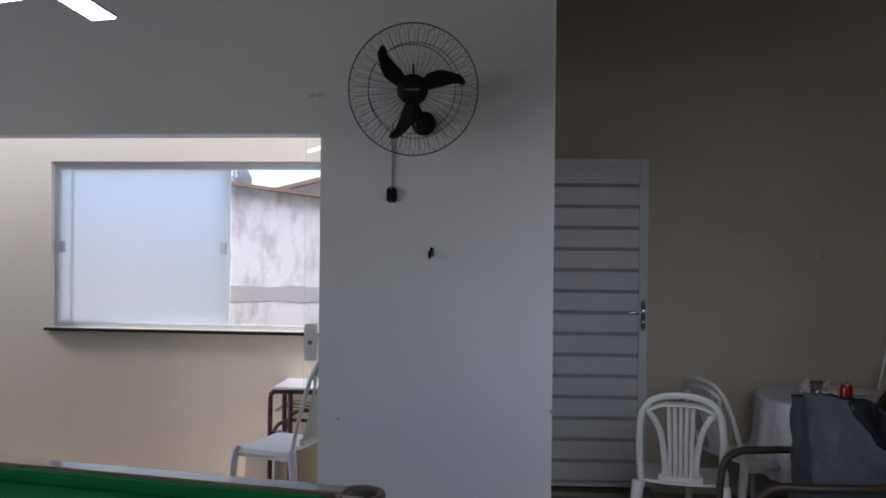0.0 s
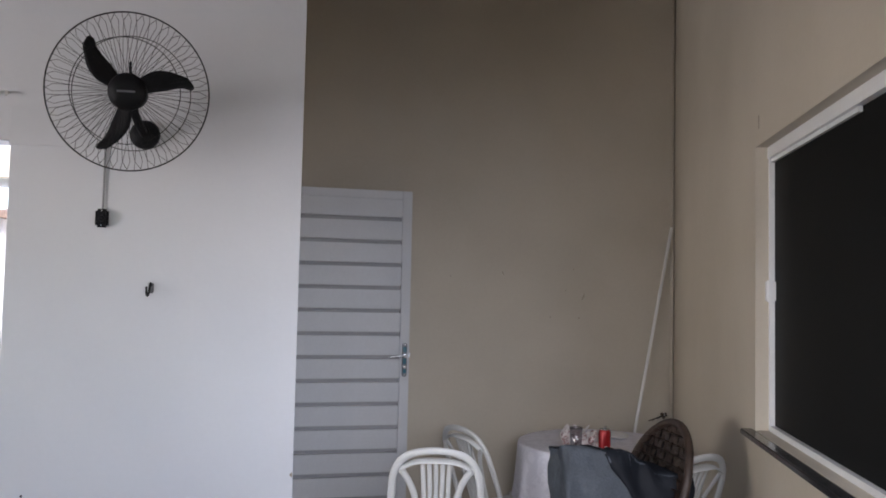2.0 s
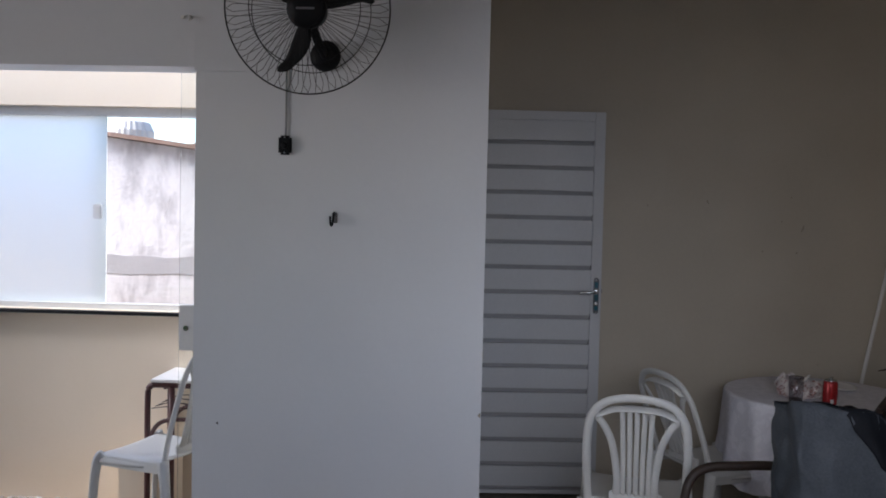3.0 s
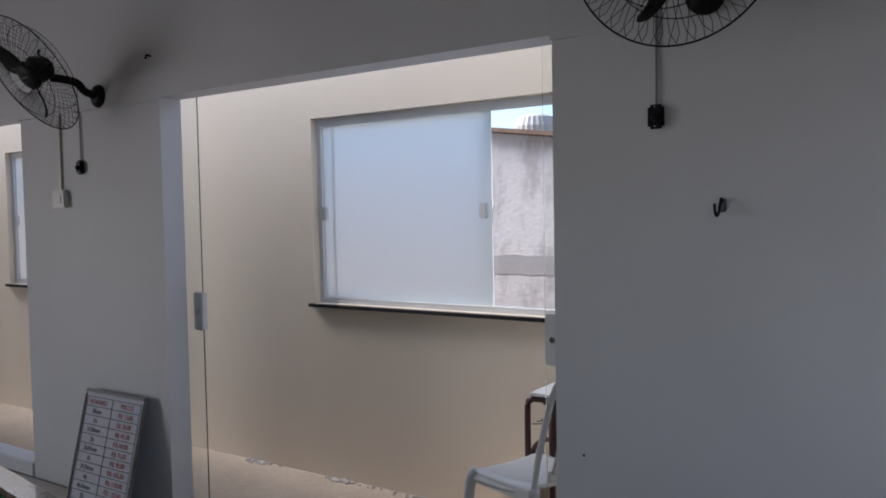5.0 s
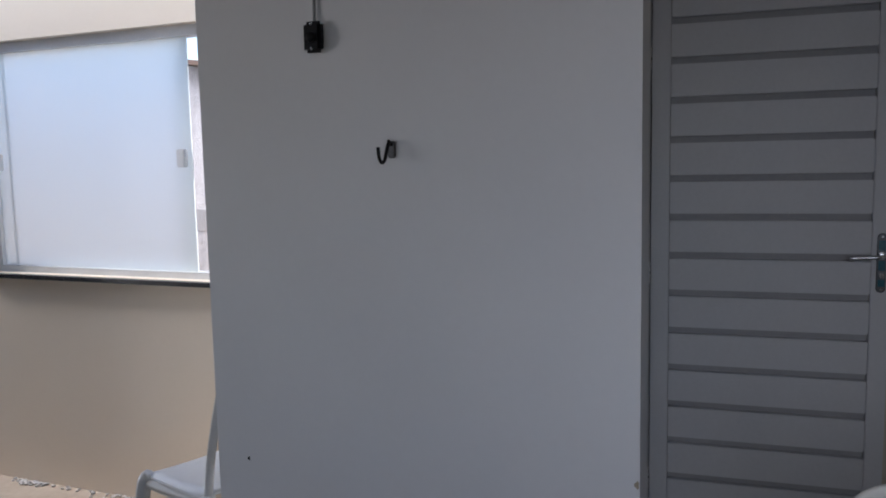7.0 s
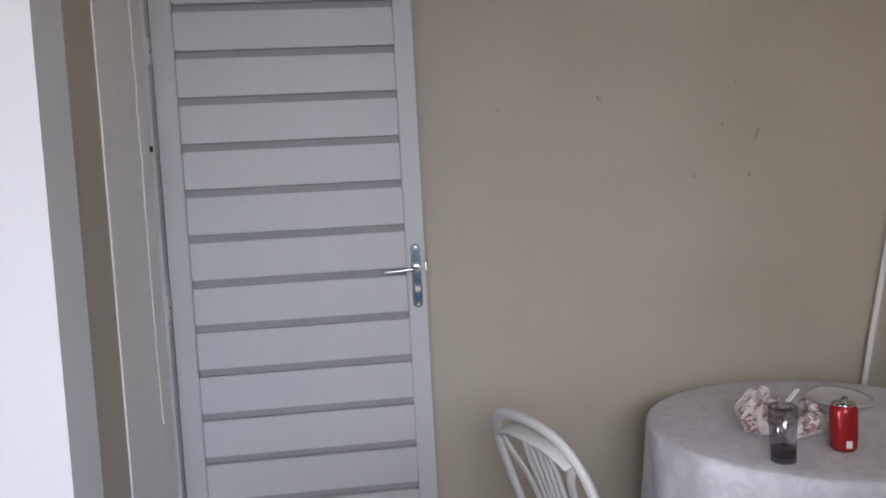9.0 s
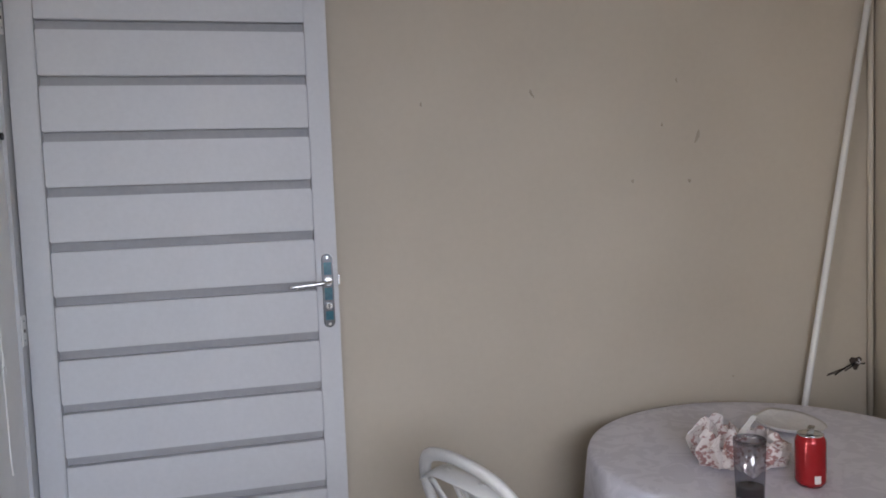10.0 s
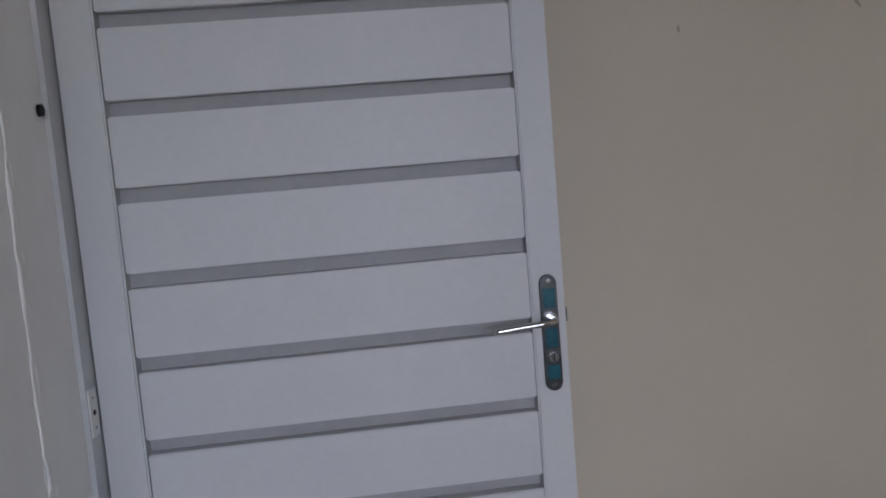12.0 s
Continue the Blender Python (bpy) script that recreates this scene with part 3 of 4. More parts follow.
# small marks
def mark(x, y, z, w, h, mat=None, lean=0.0):
    bm = bmesh.new()
    lathe(bm, [(0, 0.0012), (0.5, 0.0008), (1.0, 0.0)], 9, wave=lambda a, k: 1 + 0.25 * math.sin(3 * a + x * 40))
    bm.transform(Matrix.Translation((x, y, z)) @ Matrix.Rotation(radians(90), 4, "X") @ Matrix.Rotation(radians(lean), 4, "Z") @ Matrix.Diagonal((w / 2, h / 2, 1, 1)))
    return tagged(part("scuff_mark", bm, mat or SMUDGE), "small scuff mark on the wall", "wall mark", "wall scuffs")


mark(0.107, 3.999, 0.612, 0.009, 0.012, mat=BLACK)
mark(1.215, 3.999, 0.68, 0.012, 0.02)
for x, z, w, h, k in ((2.485, 1.626, 0.008, 0.028, 28), (3.018, 1.487, 0.012, 0.042, -20), (2.989, 1.350, 0.011, 0.011, 0), (2.80, 1.355, 0.01, 0.012, 0), (2.90, 1.525, 0.007, 0.012, 0), (2.15, 1.60, 0.006, 0.014, 0), (2.95, 1.66, 0.005, 0.016, 10), (3.13, 0.72, 0.007, 0.007, 0)):
    mark(x, 5.2645, z, w, h, lean=k)

# ---- glass sliding doors behind the openings ----
def sliding_pane(x0, x1, lock_x):
    g = thing("sliding_glass_door", "clear frameless sliding glass door pushed open", "glass door", (0, 4.165, 0), group="sliding glass doors")
    pn = part("pane", soft_box((x0, 0, FLOOR + 0.02), (x1, 0.008, 2.19), 0.001), GLASS, g)
    pn.visible_shadow = False
    part("bottom_rail", soft_box((x0, -0.006, FLOOR + 0.004), (x1, 0.014, FLOOR + 0.02), 0.002), ALU, g)
    lk = part("lock", soft_box((lock_x - 0.035, -0.014, 0.89), (lock_x + 0.035, 0.022, 1.09), 0.004), ALU, g, "white lock body on the glass")
    bm = bmesh.new()
    sweep(bm, [(lock_x, -0.014, 0.99), (lock_x, -0.022, 0.99)], 0.012, n=14)
    part("keyhole", bm, CHROME, lk)


sliding_pane(-0.125, 0.95, -0.085)
sliding_pane(-3.45, -2.135, -2.158)

# ---- corridor windows ----
def sliding_window(x0, x1, split, name):
    w = tagged(new(name), "white aluminium sliding window with frosted and clear sashes", "window", kind="structure")
    y = YW + 0.05
    fr = bmesh.new()
    for a, b in (((x0, y, VZ0), (x1, y + 0.065, VZ0 + 0.03)), ((x0, y - 0.004, VZ1 - 0.045), (x1, y + 0.065, VZ1)), ((x0, y, VZ0 + 0.03), (x0 + 0.03, y + 0.065, VZ1 - 0.045)), ((x1 - 0.03, y, VZ0 + 0.03), (x1, y + 0.065, VZ1 - 0.045))):
        box(fr, a, b)
    part("window_frame", fr, ALU, w)
    p = part("pane", boxes(((x0 + 0.03, y + 0.02, VZ0 + 0.03), (split, y + 0.026, VZ1 - 0.045))), FROSTED, w, "frosted pale blue glass sash")
    p.visible_shadow = False
    c = part("pane", boxes(((split - 0.06, y + 0.05, VZ0 + 0.03), (x1 - 0.03, y + 0.056, VZ1 - 0.045))), GLASS, w, "clear glass sash")
    c.visible_shadow = False
    part("sash_profile", soft_box((x0 + 0.105, y + 0.027, VZ0 + 0.03), (x0 + 0.112, y + 0.036, VZ1 - 0.045), 0.001), ALU, w)
    for x in (x0 + 0.048, split - 0.040):
        part("latch", soft_box((x - 0.022, y - 0.012, 1.455), (x + 0.022, y + 0.019, 1.535), 0.005), ALU, w, "white plastic sash latch")
    part("window_sill", soft_box((x0 - 0.03, YW - 0.03, VZ0 - 0.022), (x1 + 0.03, YW + 0.049, VZ0 - 0.002), 0.003), STONE, w, "black stone sill")
    return w


sliding_window(VX0, VX1, -0.850, "window_1")
sliding_window(QX0, QX1, -4.6, "window_2")

# dark window in the slanting wall
w = tagged(new("window_3"), "dark window in a white aluminium frame", "window", kind="structure")
w.matrix_world = SIDE
fr = bmesh.new()
for a, b in (((W0, 0.05, WZ0), (W1, 0.105, WZ0 + 0.022)), ((W0, 0.045, WZ1 - 0.045), (W1, 0.105, WZ1)), ((W0, 0.05, WZ0 + 0.022), (W0 + 0.014, 0.105, WZ1 - 0.045)), ((W1 - 0.014, 0.05, WZ0 + 0.022), (W1, 0.105, WZ1 - 0.045))):
    box(fr, a, b)
part("window_frame", fr, ALU, w)
# opaque, nearly black pane up to WM
part("pane", boxes(((W0 + 0.014, 0.07, WZ0 + 0.022), (WM, 0.08, WZ1 - 0.045))), BLACK_PANE, w, "plain black window pane")
part("sash_profile", soft_box((W0 + 0.014, 0.056, WZ1 - 0.062), (W0 + 0.92, 0.069, WZ1 - 0.046), 0.001), ALU, w)
part("latch", soft_box((W0 + 0.004, 0.035, 1.49), (W0 + 0.04, 0.069, 1.574), 0.005), ALU, w, "white plastic sash latch")
part("window_sill", soft_box((W0 - 0.06, -0.045, WZ0 - 0.024), (W1 + 0.06, 0.104, WZ0 - 0.002), 0.004), STONE, w, "black stone sill")
bm = boxes(((W0 + 0.05, -0.002, 2.171), (W0 + 0.056, 0.001, 2.223)))
ob = tagged(part("wall_crack", bm, SMUDGE), "short dark crack above the window", "wall mark")
ob.matrix_world = SIDE

# ---- plastic chairs ----
def plastic_chair():
    """Faces +y, feet on z = 0."""
    c = thing("plastic_chair", "white moulded plastic armless chair with slatted back", "chair", group="plastic chairs")
    bm = bmesh.new()
    n = 14
    grid = []
    for i in range(n + 1):
        row = []
        for j in range(n + 1):
            u, v = i / n * 2 - 1, j / n * 2 - 1
            w = 0.205 + 0.012 * v
            k = (1 - 0.06 * (abs(u) ** 6) * (abs(v) ** 6))
            x, y = u * w * k, v * 0.205 * k
            z = 0.432 - 0.016 * (1 - u * u) * (1 - 0.5 * v * v) + (-0.030 * max(0, (abs(u) - 0.86) / 0.14) ** 2) + (-0.040 * max(0, (v - 0.82) / 0.18) ** 2) + 0.012 * max(0, -v)
            row.append(bm.verts.new((x, y, z)))
        grid.append(row)
    for i in range(n):
        for j in range(n):
            bm.faces.new((grid[i][j], grid[i + 1][j], grid[i + 1][j + 1], grid[i][j + 1]))
    r = bmesh.ops.extrude_face_region(bm, geom=list(bm.faces))
    bmesh.ops.translate(bm, vec=(0, 0, -0.014), verts=[v for v in r["geom"] if isinstance(v, bmesh.types.BMVert)])
    part("seat", bm, PLASTIC, c, smooth=True)
    part("apron", soft_box((-0.175, 0.172, 0.365), (0.175, 0.182, 0.415), 0.003), PLASTIC, c)
    for sx in (-1, 1):
        part("apron", soft_box((sx * 0.196 - 0.004, -0.17, 0.375), (sx * 0.196 + 0.004, 0.18, 0.42), 0.003), PLASTIC, c)
        bm = bmesh.new()
        sweep(bm, curve([(sx * 0.185, 0.17, 0.42), (sx * 0.205, 0.195, 0.38), (sx * 0.215, 0.21, 0.2), (sx * 0.222, 0.225, 0.0)], 6), 0.030, 0.020, 10, up=(0, 1, 0), taper=lambda t: 1.05 - 0.35 * t)
        part("leg", bm, PLASTIC, c, smooth=True)
        bm = bmesh.new()
        sweep(bm, curve([(sx * 0.192, -0.19, 0.43), (sx * 0.205, -0.215, 0.3), (sx * 0.218, -0.25, 0.0)], 6), 0.030, 0.022, 10, up=(0, 1, 0), taper=lambda t: 1.05 - 0.3 * t)
        part("leg", bm, PLASTIC, c, smooth=True)
    # hoop of the back
    hoop = curve([(-0.180, -0.185, 0.42), (-0.186, -0.225, 0.56), (-0.184, -0.275, 0.71), (-0.168, -0.308, 0.81), (-0.112, -0.332, 0.878), (0, -0.342, 0.90),
                  (0.112, -0.332, 0.878), (0.168, -0.308, 0.81), (0.184, -0.275, 0.71), (0.186, -0.225, 0.56), (0.180, -0.185, 0.42)], 6)
    bm = bmesh.new()
    sweep(bm, hoop, 0.0165, 0.0105, 12, up=(0, 1, 0.25))
    part("back_hoop", bm, PLASTIC, c, smooth=True)
    part("back_rail", soft_box((-0.10, -0.196, 0.432), (0.10, -0.178, 0.475), 0.005), PLASTIC, c)
    for k in (-3, -2, -1, 0, 1, 2, 3):
        x0 = 0.024 * k
        x1 = 0.028 * k if abs(k) < 3 else 0.048 * k
        zt = 0.82 if abs(k) == 3 else 0.872
        bm = bmesh.new()
        line = [(x0, -0.19, 0.455), (x0, -0.225, 0.56), (x0 + (x1 - x0) * 0.25, -0.267, 0.69), (x0 + (x1 - x0) * 0.62, -0.298, 0.785 if abs(k) < 3 else 0.765), (x1, -0.326 if abs(k) < 3 else -0.311, zt - 0.012)]
        sweep(bm, curve(line, 4), 0.0105 if abs(k) < 3 else 0.015, 0.0045, 8, up=(0, 1, 0.35))
        part("back_slat", bm, PLASTIC, c, smooth=True)
    bm = bmesh.new()
    sweep(bm, curve([(-0.150, -0.312, 0.815), (-0.085, -0.326, 0.848), (0, -0.331, 0.855), (0.085, -0.326, 0.848), (0.150, -0.312, 0.815)], 5), 0.005, 0.026, 8, up=(0, 1, 0.35))
    part("top_rail", bm, PLASTIC, c, smooth=True)
    return c


chair = plastic_chair()


def back_at(x, y, turn, z=FLOOR):
    """Pose of a chair whose back's middle stands over (x, y)."""
    a = radians(turn)
    return pose(x - 0.30 * math.sin(a), y + 0.30 * math.cos(a), z, 0, 0, turn) @ Matrix.Diagonal((1.07, 1.03, 1.0, 1))


chair.matrix_world = back_at(1.845, 3.88, -12)
tagged(chair, "white moulded plastic chair with its back to the room")
tagged(copy_thing(chair, back_at(2.14, 4.60, -66) @ Matrix.Diagonal((0.95, 1, 0.965, 1))), "white plastic chair facing the round table")
tagged(copy_thing(chair, back_at(2.94, 3.66, 26)), "white plastic chair beside the dark window")
cc = copy_thing(chair, pose(-0.30, 4.40, FLOOR + 0.004, 0, 0, 72))
cc.scale = (1.0, 0.95, 1.10)
tagged(cc, "white plastic chair in the corridor by a steel table")

# ---- round table with cloth ----
TZ, TX, TY, TR = 0.657, 2.945, 4.761, 0.466
t = thing("round_table", "round table hidden under a white cloth", "table", (TX, TY, FLOOR))
bm = bmesh.new()
lathe(bm, [(0, 0.712), (TR - 0.012, 0.712), (TR - 0.008, 0.722), (TR - 0.01, 0.741), (0, 0.741)], 48)
part("tabletop", bm, PLASTIC, t, smooth=False)
for k in range(4):
    a = math.pi / 4 + k * math.pi / 2
    bm = bmesh.new()
    sweep(bm, [(0.24 * math.cos(a), 0.24 * math.sin(a), 0.712), (0.29 * math.cos(a), 0.29 * math.sin(a), 0)], 0.024, n=10)
    part("leg", bm, PLASTIC, t, smooth=True)
bm = bmesh.new()
prof = [(0, TZ - FLOOR)] + [(TR * k / 8, TZ - FLOOR) for k in range(1, 8)] + [(TR - 0.008, TZ - FLOOR), (TR + 0.001, TZ - FLOOR - 0.004), (TR + 0.005, TZ - FLOOR - 0.016)] + [(TR + 0.006 + 0.012 * k / 8, TZ - FLOOR - 0.016 - 0.40 * k / 8) for k in range(1, 9)]
random.seed(11)
ph = [random.uniform(0, 6.28) for _ in range(4)]


def folds(a, k):
    d = max(0, k - 10) / 8
    return 1 + d * (0.045 * math.sin(9 * a + ph[0]) + 0.03 * math.sin(15 * a + ph[1]) + 0.016 * math.sin(31 * a + ph[2]))


lathe(bm, prof, 160, wave=folds)
for v in bm.verts:
    if v.co.z < TZ - FLOOR - 0.3:
        v.co.z += 0.03 * math.sin(4 * math.atan2(v.co.y, v.co.x) + ph[3])
    elif v.co.xy.length < TR - 0.02:
        v.co.z += 0.0012 * noise.noise(v.co * 9)
# the cloth is kept off the walls
for v in bm.verts:
    if v.co.y + TY > 5.255:
        v.co.y = 5.255 - TY
    lim = right(v.co.y + TY) - 0.012 - TX
    if v.co.x > lim:
        v.co.x = lim
ob = part("tablecloth", bm, CLOTH, smooth=True)
ob.location = (TX, TY, FLOOR)
tagged(ob, "white damask cloth hanging over a round table", "tablecloth")

# can
c = thing("drink_can", "open red drink can with a silver rim on the table", "can", (2.880, 4.525, TZ + 0.001))
bm = bmesh.new()
lathe(bm, [(0, 0.004), (0.022, 0.004), (0.026, 0.0), (0.0325, 0.010), (0.033, 0.016), (0.033, 0.100), (0.0315, 0.106), (0.0275, 0.1145)], 36)
part("body", bm, RED, c, smooth=True)
bm = bmesh.new()
lathe(bm, [(0.0275, 0.1146), (0.0282, 0.1172), (0.0268, 0.118), (0.0255, 0.1145), (0, 0.1145)], 36)
part("lid", bm, CHROME, c, "silver lid", smooth=True)
bm = bmesh.new()
sweep(bm, curve([(0.0, 0.0, 0.115), (0.004, 0.004, 0.126), (0.012, 0.010, 0.131)], 4), 0.008, 0.0012, 8)
part("ring_pull", bm, CHROME, c, "raised ring pull")
bm = bmesh.new()
lathe(bm, [(0.0332, 0.012), (0.0332, 0.030)], 72)
for f in [f for f in bm.faces if not (-1.95 < math.atan2(f.calc_center_median().y, f.calc_center_median().x) < -1.45 or -0.9 < math.atan2(f.calc_center_median().y, f.calc_center_median().x) < -0.55)]:
    bm.faces.remove(f)
part("label_patch", bm, PAPER, c, "plain white label patch")

# tumbler
g = thing("tumbler", "tall smoked glass tumbler with a dark drink", "glass", (2.700, 4.475, TZ + 0.001))
bm = bmesh.new()
lathe(bm, [(0, 0.0), (0.027, 0.0), (0.029, 0.002), (0.034, 0.138), (0.0328, 0.1385), (0.0322, 0.130)], 36)
part("glass_wall", bm, SMOKE, g, smooth=True)
bm = bmesh.new()
lathe(bm, [(0, 0.0105), (0.0272, 0.0125), (0.0283, 0.035), (0, 0.035)], 36)
part("drink", bm, COLA, g, "dark drink", smooth=False)

# crumpled wrapper with a torn open mouth
w = thing("paper_bag", "crumpled printed snack paper bag on the table", "paper bag", (2.815, 4.70, TZ))
bm = bmesh.new()
noise.seed_set(3)
prof = [(0.045, 0.004), (0.085, 0.003), (0.108, 0.012), (0.118, 0.025), (0.120, 0.038), (0.122, 0.052), (0.114, 0.066), (0.100, 0.078), (0.090, 0.070), (0.082, 0.055), (0.072, 0.036), (0.045, 0.014), (0, 0.012)]
lathe(bm, prof, 110)
for v in bm.verts:
    ang, rim = math.atan2(v.co.y, v.co.x), max(0.0, (v.co.z - 0.03) / 0.045)
    d = noise.noise_vector(v.co * 16) * 0.026 + noise.noise_vector(v.co * 48) * 0.015
    fold = abs(noise.noise(Vector((math.cos(ang) * 3.2, math.sin(ang) * 3.2, v.co.z * 20))))
    v.co += d * (0.25 if v.co.z < 0.006 else 1)
    v.co.z += rim * (0.034 * noise.noise(Vector((math.cos(ang) * 5, math.sin(ang) * 5, 8))) + 0.022 * noise.noise(Vector((math.cos(ang) * 14, math.sin(ang) * 14, 2))) + (0.016 if math.cos(ang) < -0.2 else -0.006))
    v.co.xy *= 0.94 - 0.30 * fold
    v.co.z *= 0.86
    v.co.z = max(0.002, v.co.z)
part("wrapper", bm, PRINTED, w, "white paper printed with small red marks")
bm = bmesh.new()
sweep(bm, [(-0.02, 0.0, 0.05), (0.05, 0.02, 0.105)], 0.010, 0.0006, 6)
part("paper_strip", bm, PAPER, w, "folded white paper strip")
bm = bmesh.new()
lathe(bm, [(0, 0.004), (0.06, 0.003), (0.085, 0.010), (0.092, 0.020), (0.086, 0.014), (0.06, 0.006), (0, 0.006)], 40, wave=lambda a, k: 1 + 0.06 * math.sin(3 * a))
for v in bm.verts:
    v.co.z += 0.010 * max(0, noise.noise(v.co * 12))
ob = part("paper_plate", bm, PAPER, smooth=True)
ob.matrix_world = pose(3.08, 4.90, TZ + 0.006, 4, 0, 30)
tagged(ob, "creased white paper plate on the cloth", "paper plate")

# ---- wicker armchair with bag ----
wc = thing("wicker_armchair", "dark brown woven armchair with a round back", "armchair", (2.345, 3.48, FLOOR), 90)
# local: faces +y, round back at -y
def on_back(u, v):
    """A point of the leaning round back; u across, v up."""
    return Vector((u, -0.24 - 0.30 * (v - 0.45) + 0.35 * u * u, v - 0.03))


bm = bmesh.new()
rim = [on_back(0.26 * math.cos(a), 0.83 + 0.27 * math.sin(a)) for a in (2 * math.pi * i / 40 for i in range(40))]
sweep(bm, rim, 0.017, 0.017, 8, up=(0, 1, 0.3), closed=True)
part("back_rim", bm, WICKER, wc, smooth=True)
for k in range(-6, 7):
    u = 0.038 * k
    h = math.sqrt(max(0, 0.255 ** 2 - (u * 0.98) ** 2)) * 1.03
    if h > 0.03:
        bm = bmesh.new()
        sweep(bm, [on_back(u, 0.83 - h + 2 * h * i / 12) + Vector((0, 0.004 * (-1) ** (i + k), 0)) for i in range(13)], 0.0185, 0.0022, 6, up=(0, 1, 0.3))
        part("upright_strand", bm, WICKER, wc)
        bm = bmesh.new()
        sweep(bm, [on_back(-h + 2 * h * i / 12, 0.83 + u) + Vector((0, 0.004 * (-1) ** (i + k + 1), 0)) for i in range(13)], 0.0022, 0.0185, 6, up=(0, 1, 0.3))
        part("cross_strand", bm, WICKER, wc)
# added dark disc behind the strands, so the gaps look shaded
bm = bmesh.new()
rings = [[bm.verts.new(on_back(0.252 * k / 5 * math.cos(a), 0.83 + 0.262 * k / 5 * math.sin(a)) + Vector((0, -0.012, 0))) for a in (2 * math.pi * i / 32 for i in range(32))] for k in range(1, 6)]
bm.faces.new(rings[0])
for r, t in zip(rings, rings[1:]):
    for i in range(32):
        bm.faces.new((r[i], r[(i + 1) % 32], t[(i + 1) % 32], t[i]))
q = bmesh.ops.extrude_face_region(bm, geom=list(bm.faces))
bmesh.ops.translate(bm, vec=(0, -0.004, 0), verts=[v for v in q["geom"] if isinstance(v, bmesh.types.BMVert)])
part("gap_backing", bm, FLAP_GAP_DARK, wc, "added dark disc that shades the weave's gaps", smooth=True)
for sx in (-1, 1):
    bm = bmesh.new()
    sweep(bm, curve([(sx * 0.25, -0.27, 0.68), (sx * 0.30, -0.12, 0.665), (sx * 0.31, 0.10, 0.66), (sx * 0.28, 0.30, 0.63), (sx * 0.26, 0.35, 0.42), (sx * 0.25, 0.36, 0.0)], 6), 0.018, n=8)
    part("arm", bm, WICKER, wc, "curved dark tubular arm", smooth=True)
    bm = bmesh.new()
    sweep(bm, [(sx * 0.24, -0.20, 0.52), (sx * 0.25, -0.25, 0.0)], 0.016, n=8)
    part("leg", bm, WICKER, wc, smooth=True)
bm = soft_box((-0.26, -0.24, 0.36), (0.26, 0.33, 0.41), 0.02)
part("seat", bm, WICKER, wc)

def bag_point(x, y, top):
    """The slumped bag's shape; x and y from -0.5 to 0.5, top from 0 to 1."""
    r = 1 - 0.05 * (abs(2 * x) ** 4 + abs(2 * y) ** 4)
    p = Vector((x * 0.56 * r * (1.05 - 0.03 * top), y * 0.36 * r * (1.04 - 0.30 * top), top * (0.55 - 0.16 * max(0, x + 0.1) - 0.05 * y)))
    k = 0.3 + 0.7 * top
    crease = abs(noise.noise(Vector((p.x * 7 + p.z * 5, p.y * 6, p.z * 3 - p.x * 4)))) * 0.050 + abs(noise.noise(p * 15)) * 0.022
    return p + (noise.noise_vector(p * 4.5) * 0.040 + noise.noise_vector(p * 11) * 0.016) * k - Vector((x, y * 1.6, 0.35 * top)).normalized() * crease * k


bm = bmesh.new()
bmesh.ops.create_cube(bm, size=1)
bmesh.ops.subdivide_edges(bm, edges=list(bm.edges), cuts=31, use_grid_fill=True)
noise.seed_set(7)
for v in bm.verts:
    v.co = bag_point(v.co.x, v.co.y, v.co.z + 0.5)
    v.co.z = max(0.0, v.co.z)
sk = thing("fabric_bag", "slouching grey fabric bag lying on an armchair", "bag", (2.535, 3.46, FLOOR + 0.412), -4)
part("bag_body", bm, BAG, sk, "faded grey fabric", smooth=True)
bm = bmesh.new()
rows = []
for i in range(21):
    row = []
    for j in range(13):
        x, v = i / 20 - 0.5, j / 12
        reach = 0.25 + 0.75 * min(1, max(0, (x + 0.48) / 0.5))
        yy = 0.5 - min(1.0, v * 1.6 * reach) * 1.01
        over = max(0.0, v * 1.6 * reach - 1.0)
        p = bag_point(x * 1.01, yy, 1.0 - over * 0.55)
        p += Vector((0, -0.006 if over > 0 else 0, 0.007)) + noise.noise_vector(p * 18) * 0.004
        row.append(bm.verts.new(p))
    rows.append(row)
for i in range(20):
    for j in range(12):
        bm.faces.new((rows[i][j], rows[i + 1][j], rows[i + 1][j + 1], rows[i][j + 1]))
r = bmesh.ops.extrude_face_region(bm, geom=list(bm.faces))
bmesh.ops.translate(bm, vec=(0, 0.002, -0.004), verts=[v for v in r["geom"] if isinstance(v, bmesh.types.BMVert)])
part("flap", bm, FLAP_GAP_DARK, sk, "dark folded top flap", smooth=True)

# ---- poles, pipe and broken socket in the corner ----
bm = bmesh.new()
sweep(bm, [(3.21, 5.19, FLOOR), (3.353, 5.215, 0.64), (3.606, 5.236, 1.95)], 0.0105, n=12)
tagged(part("pvc_pole", bm, PVC, smooth=True), "thin white plastic pole leaning in the corner", "pole")
bm = bmesh.new()
sweep(bm, [(3.618, 5.2525, FLOOR), (3.618, 5.2525, TOP)], 0.0095, n=12)
tagged(part("conduit_pipe", bm, BEIGE_WALL, smooth=True), "painted upright conduit pipe in the room corner", "pipe")
hs = thing("broken_socket", "broken wall socket hole with loose wires", "socket", (3.572, 5.2645, 0.730))
bm = bmesh.new()
lathe(bm, [(0, 0.0025), (0.012, 0.002), (0.021, 0.0)], 14, wave=lambda a, k: 1 + 0.28 * math.sin(3 * a) + 0.12 * math.sin(7 * a))
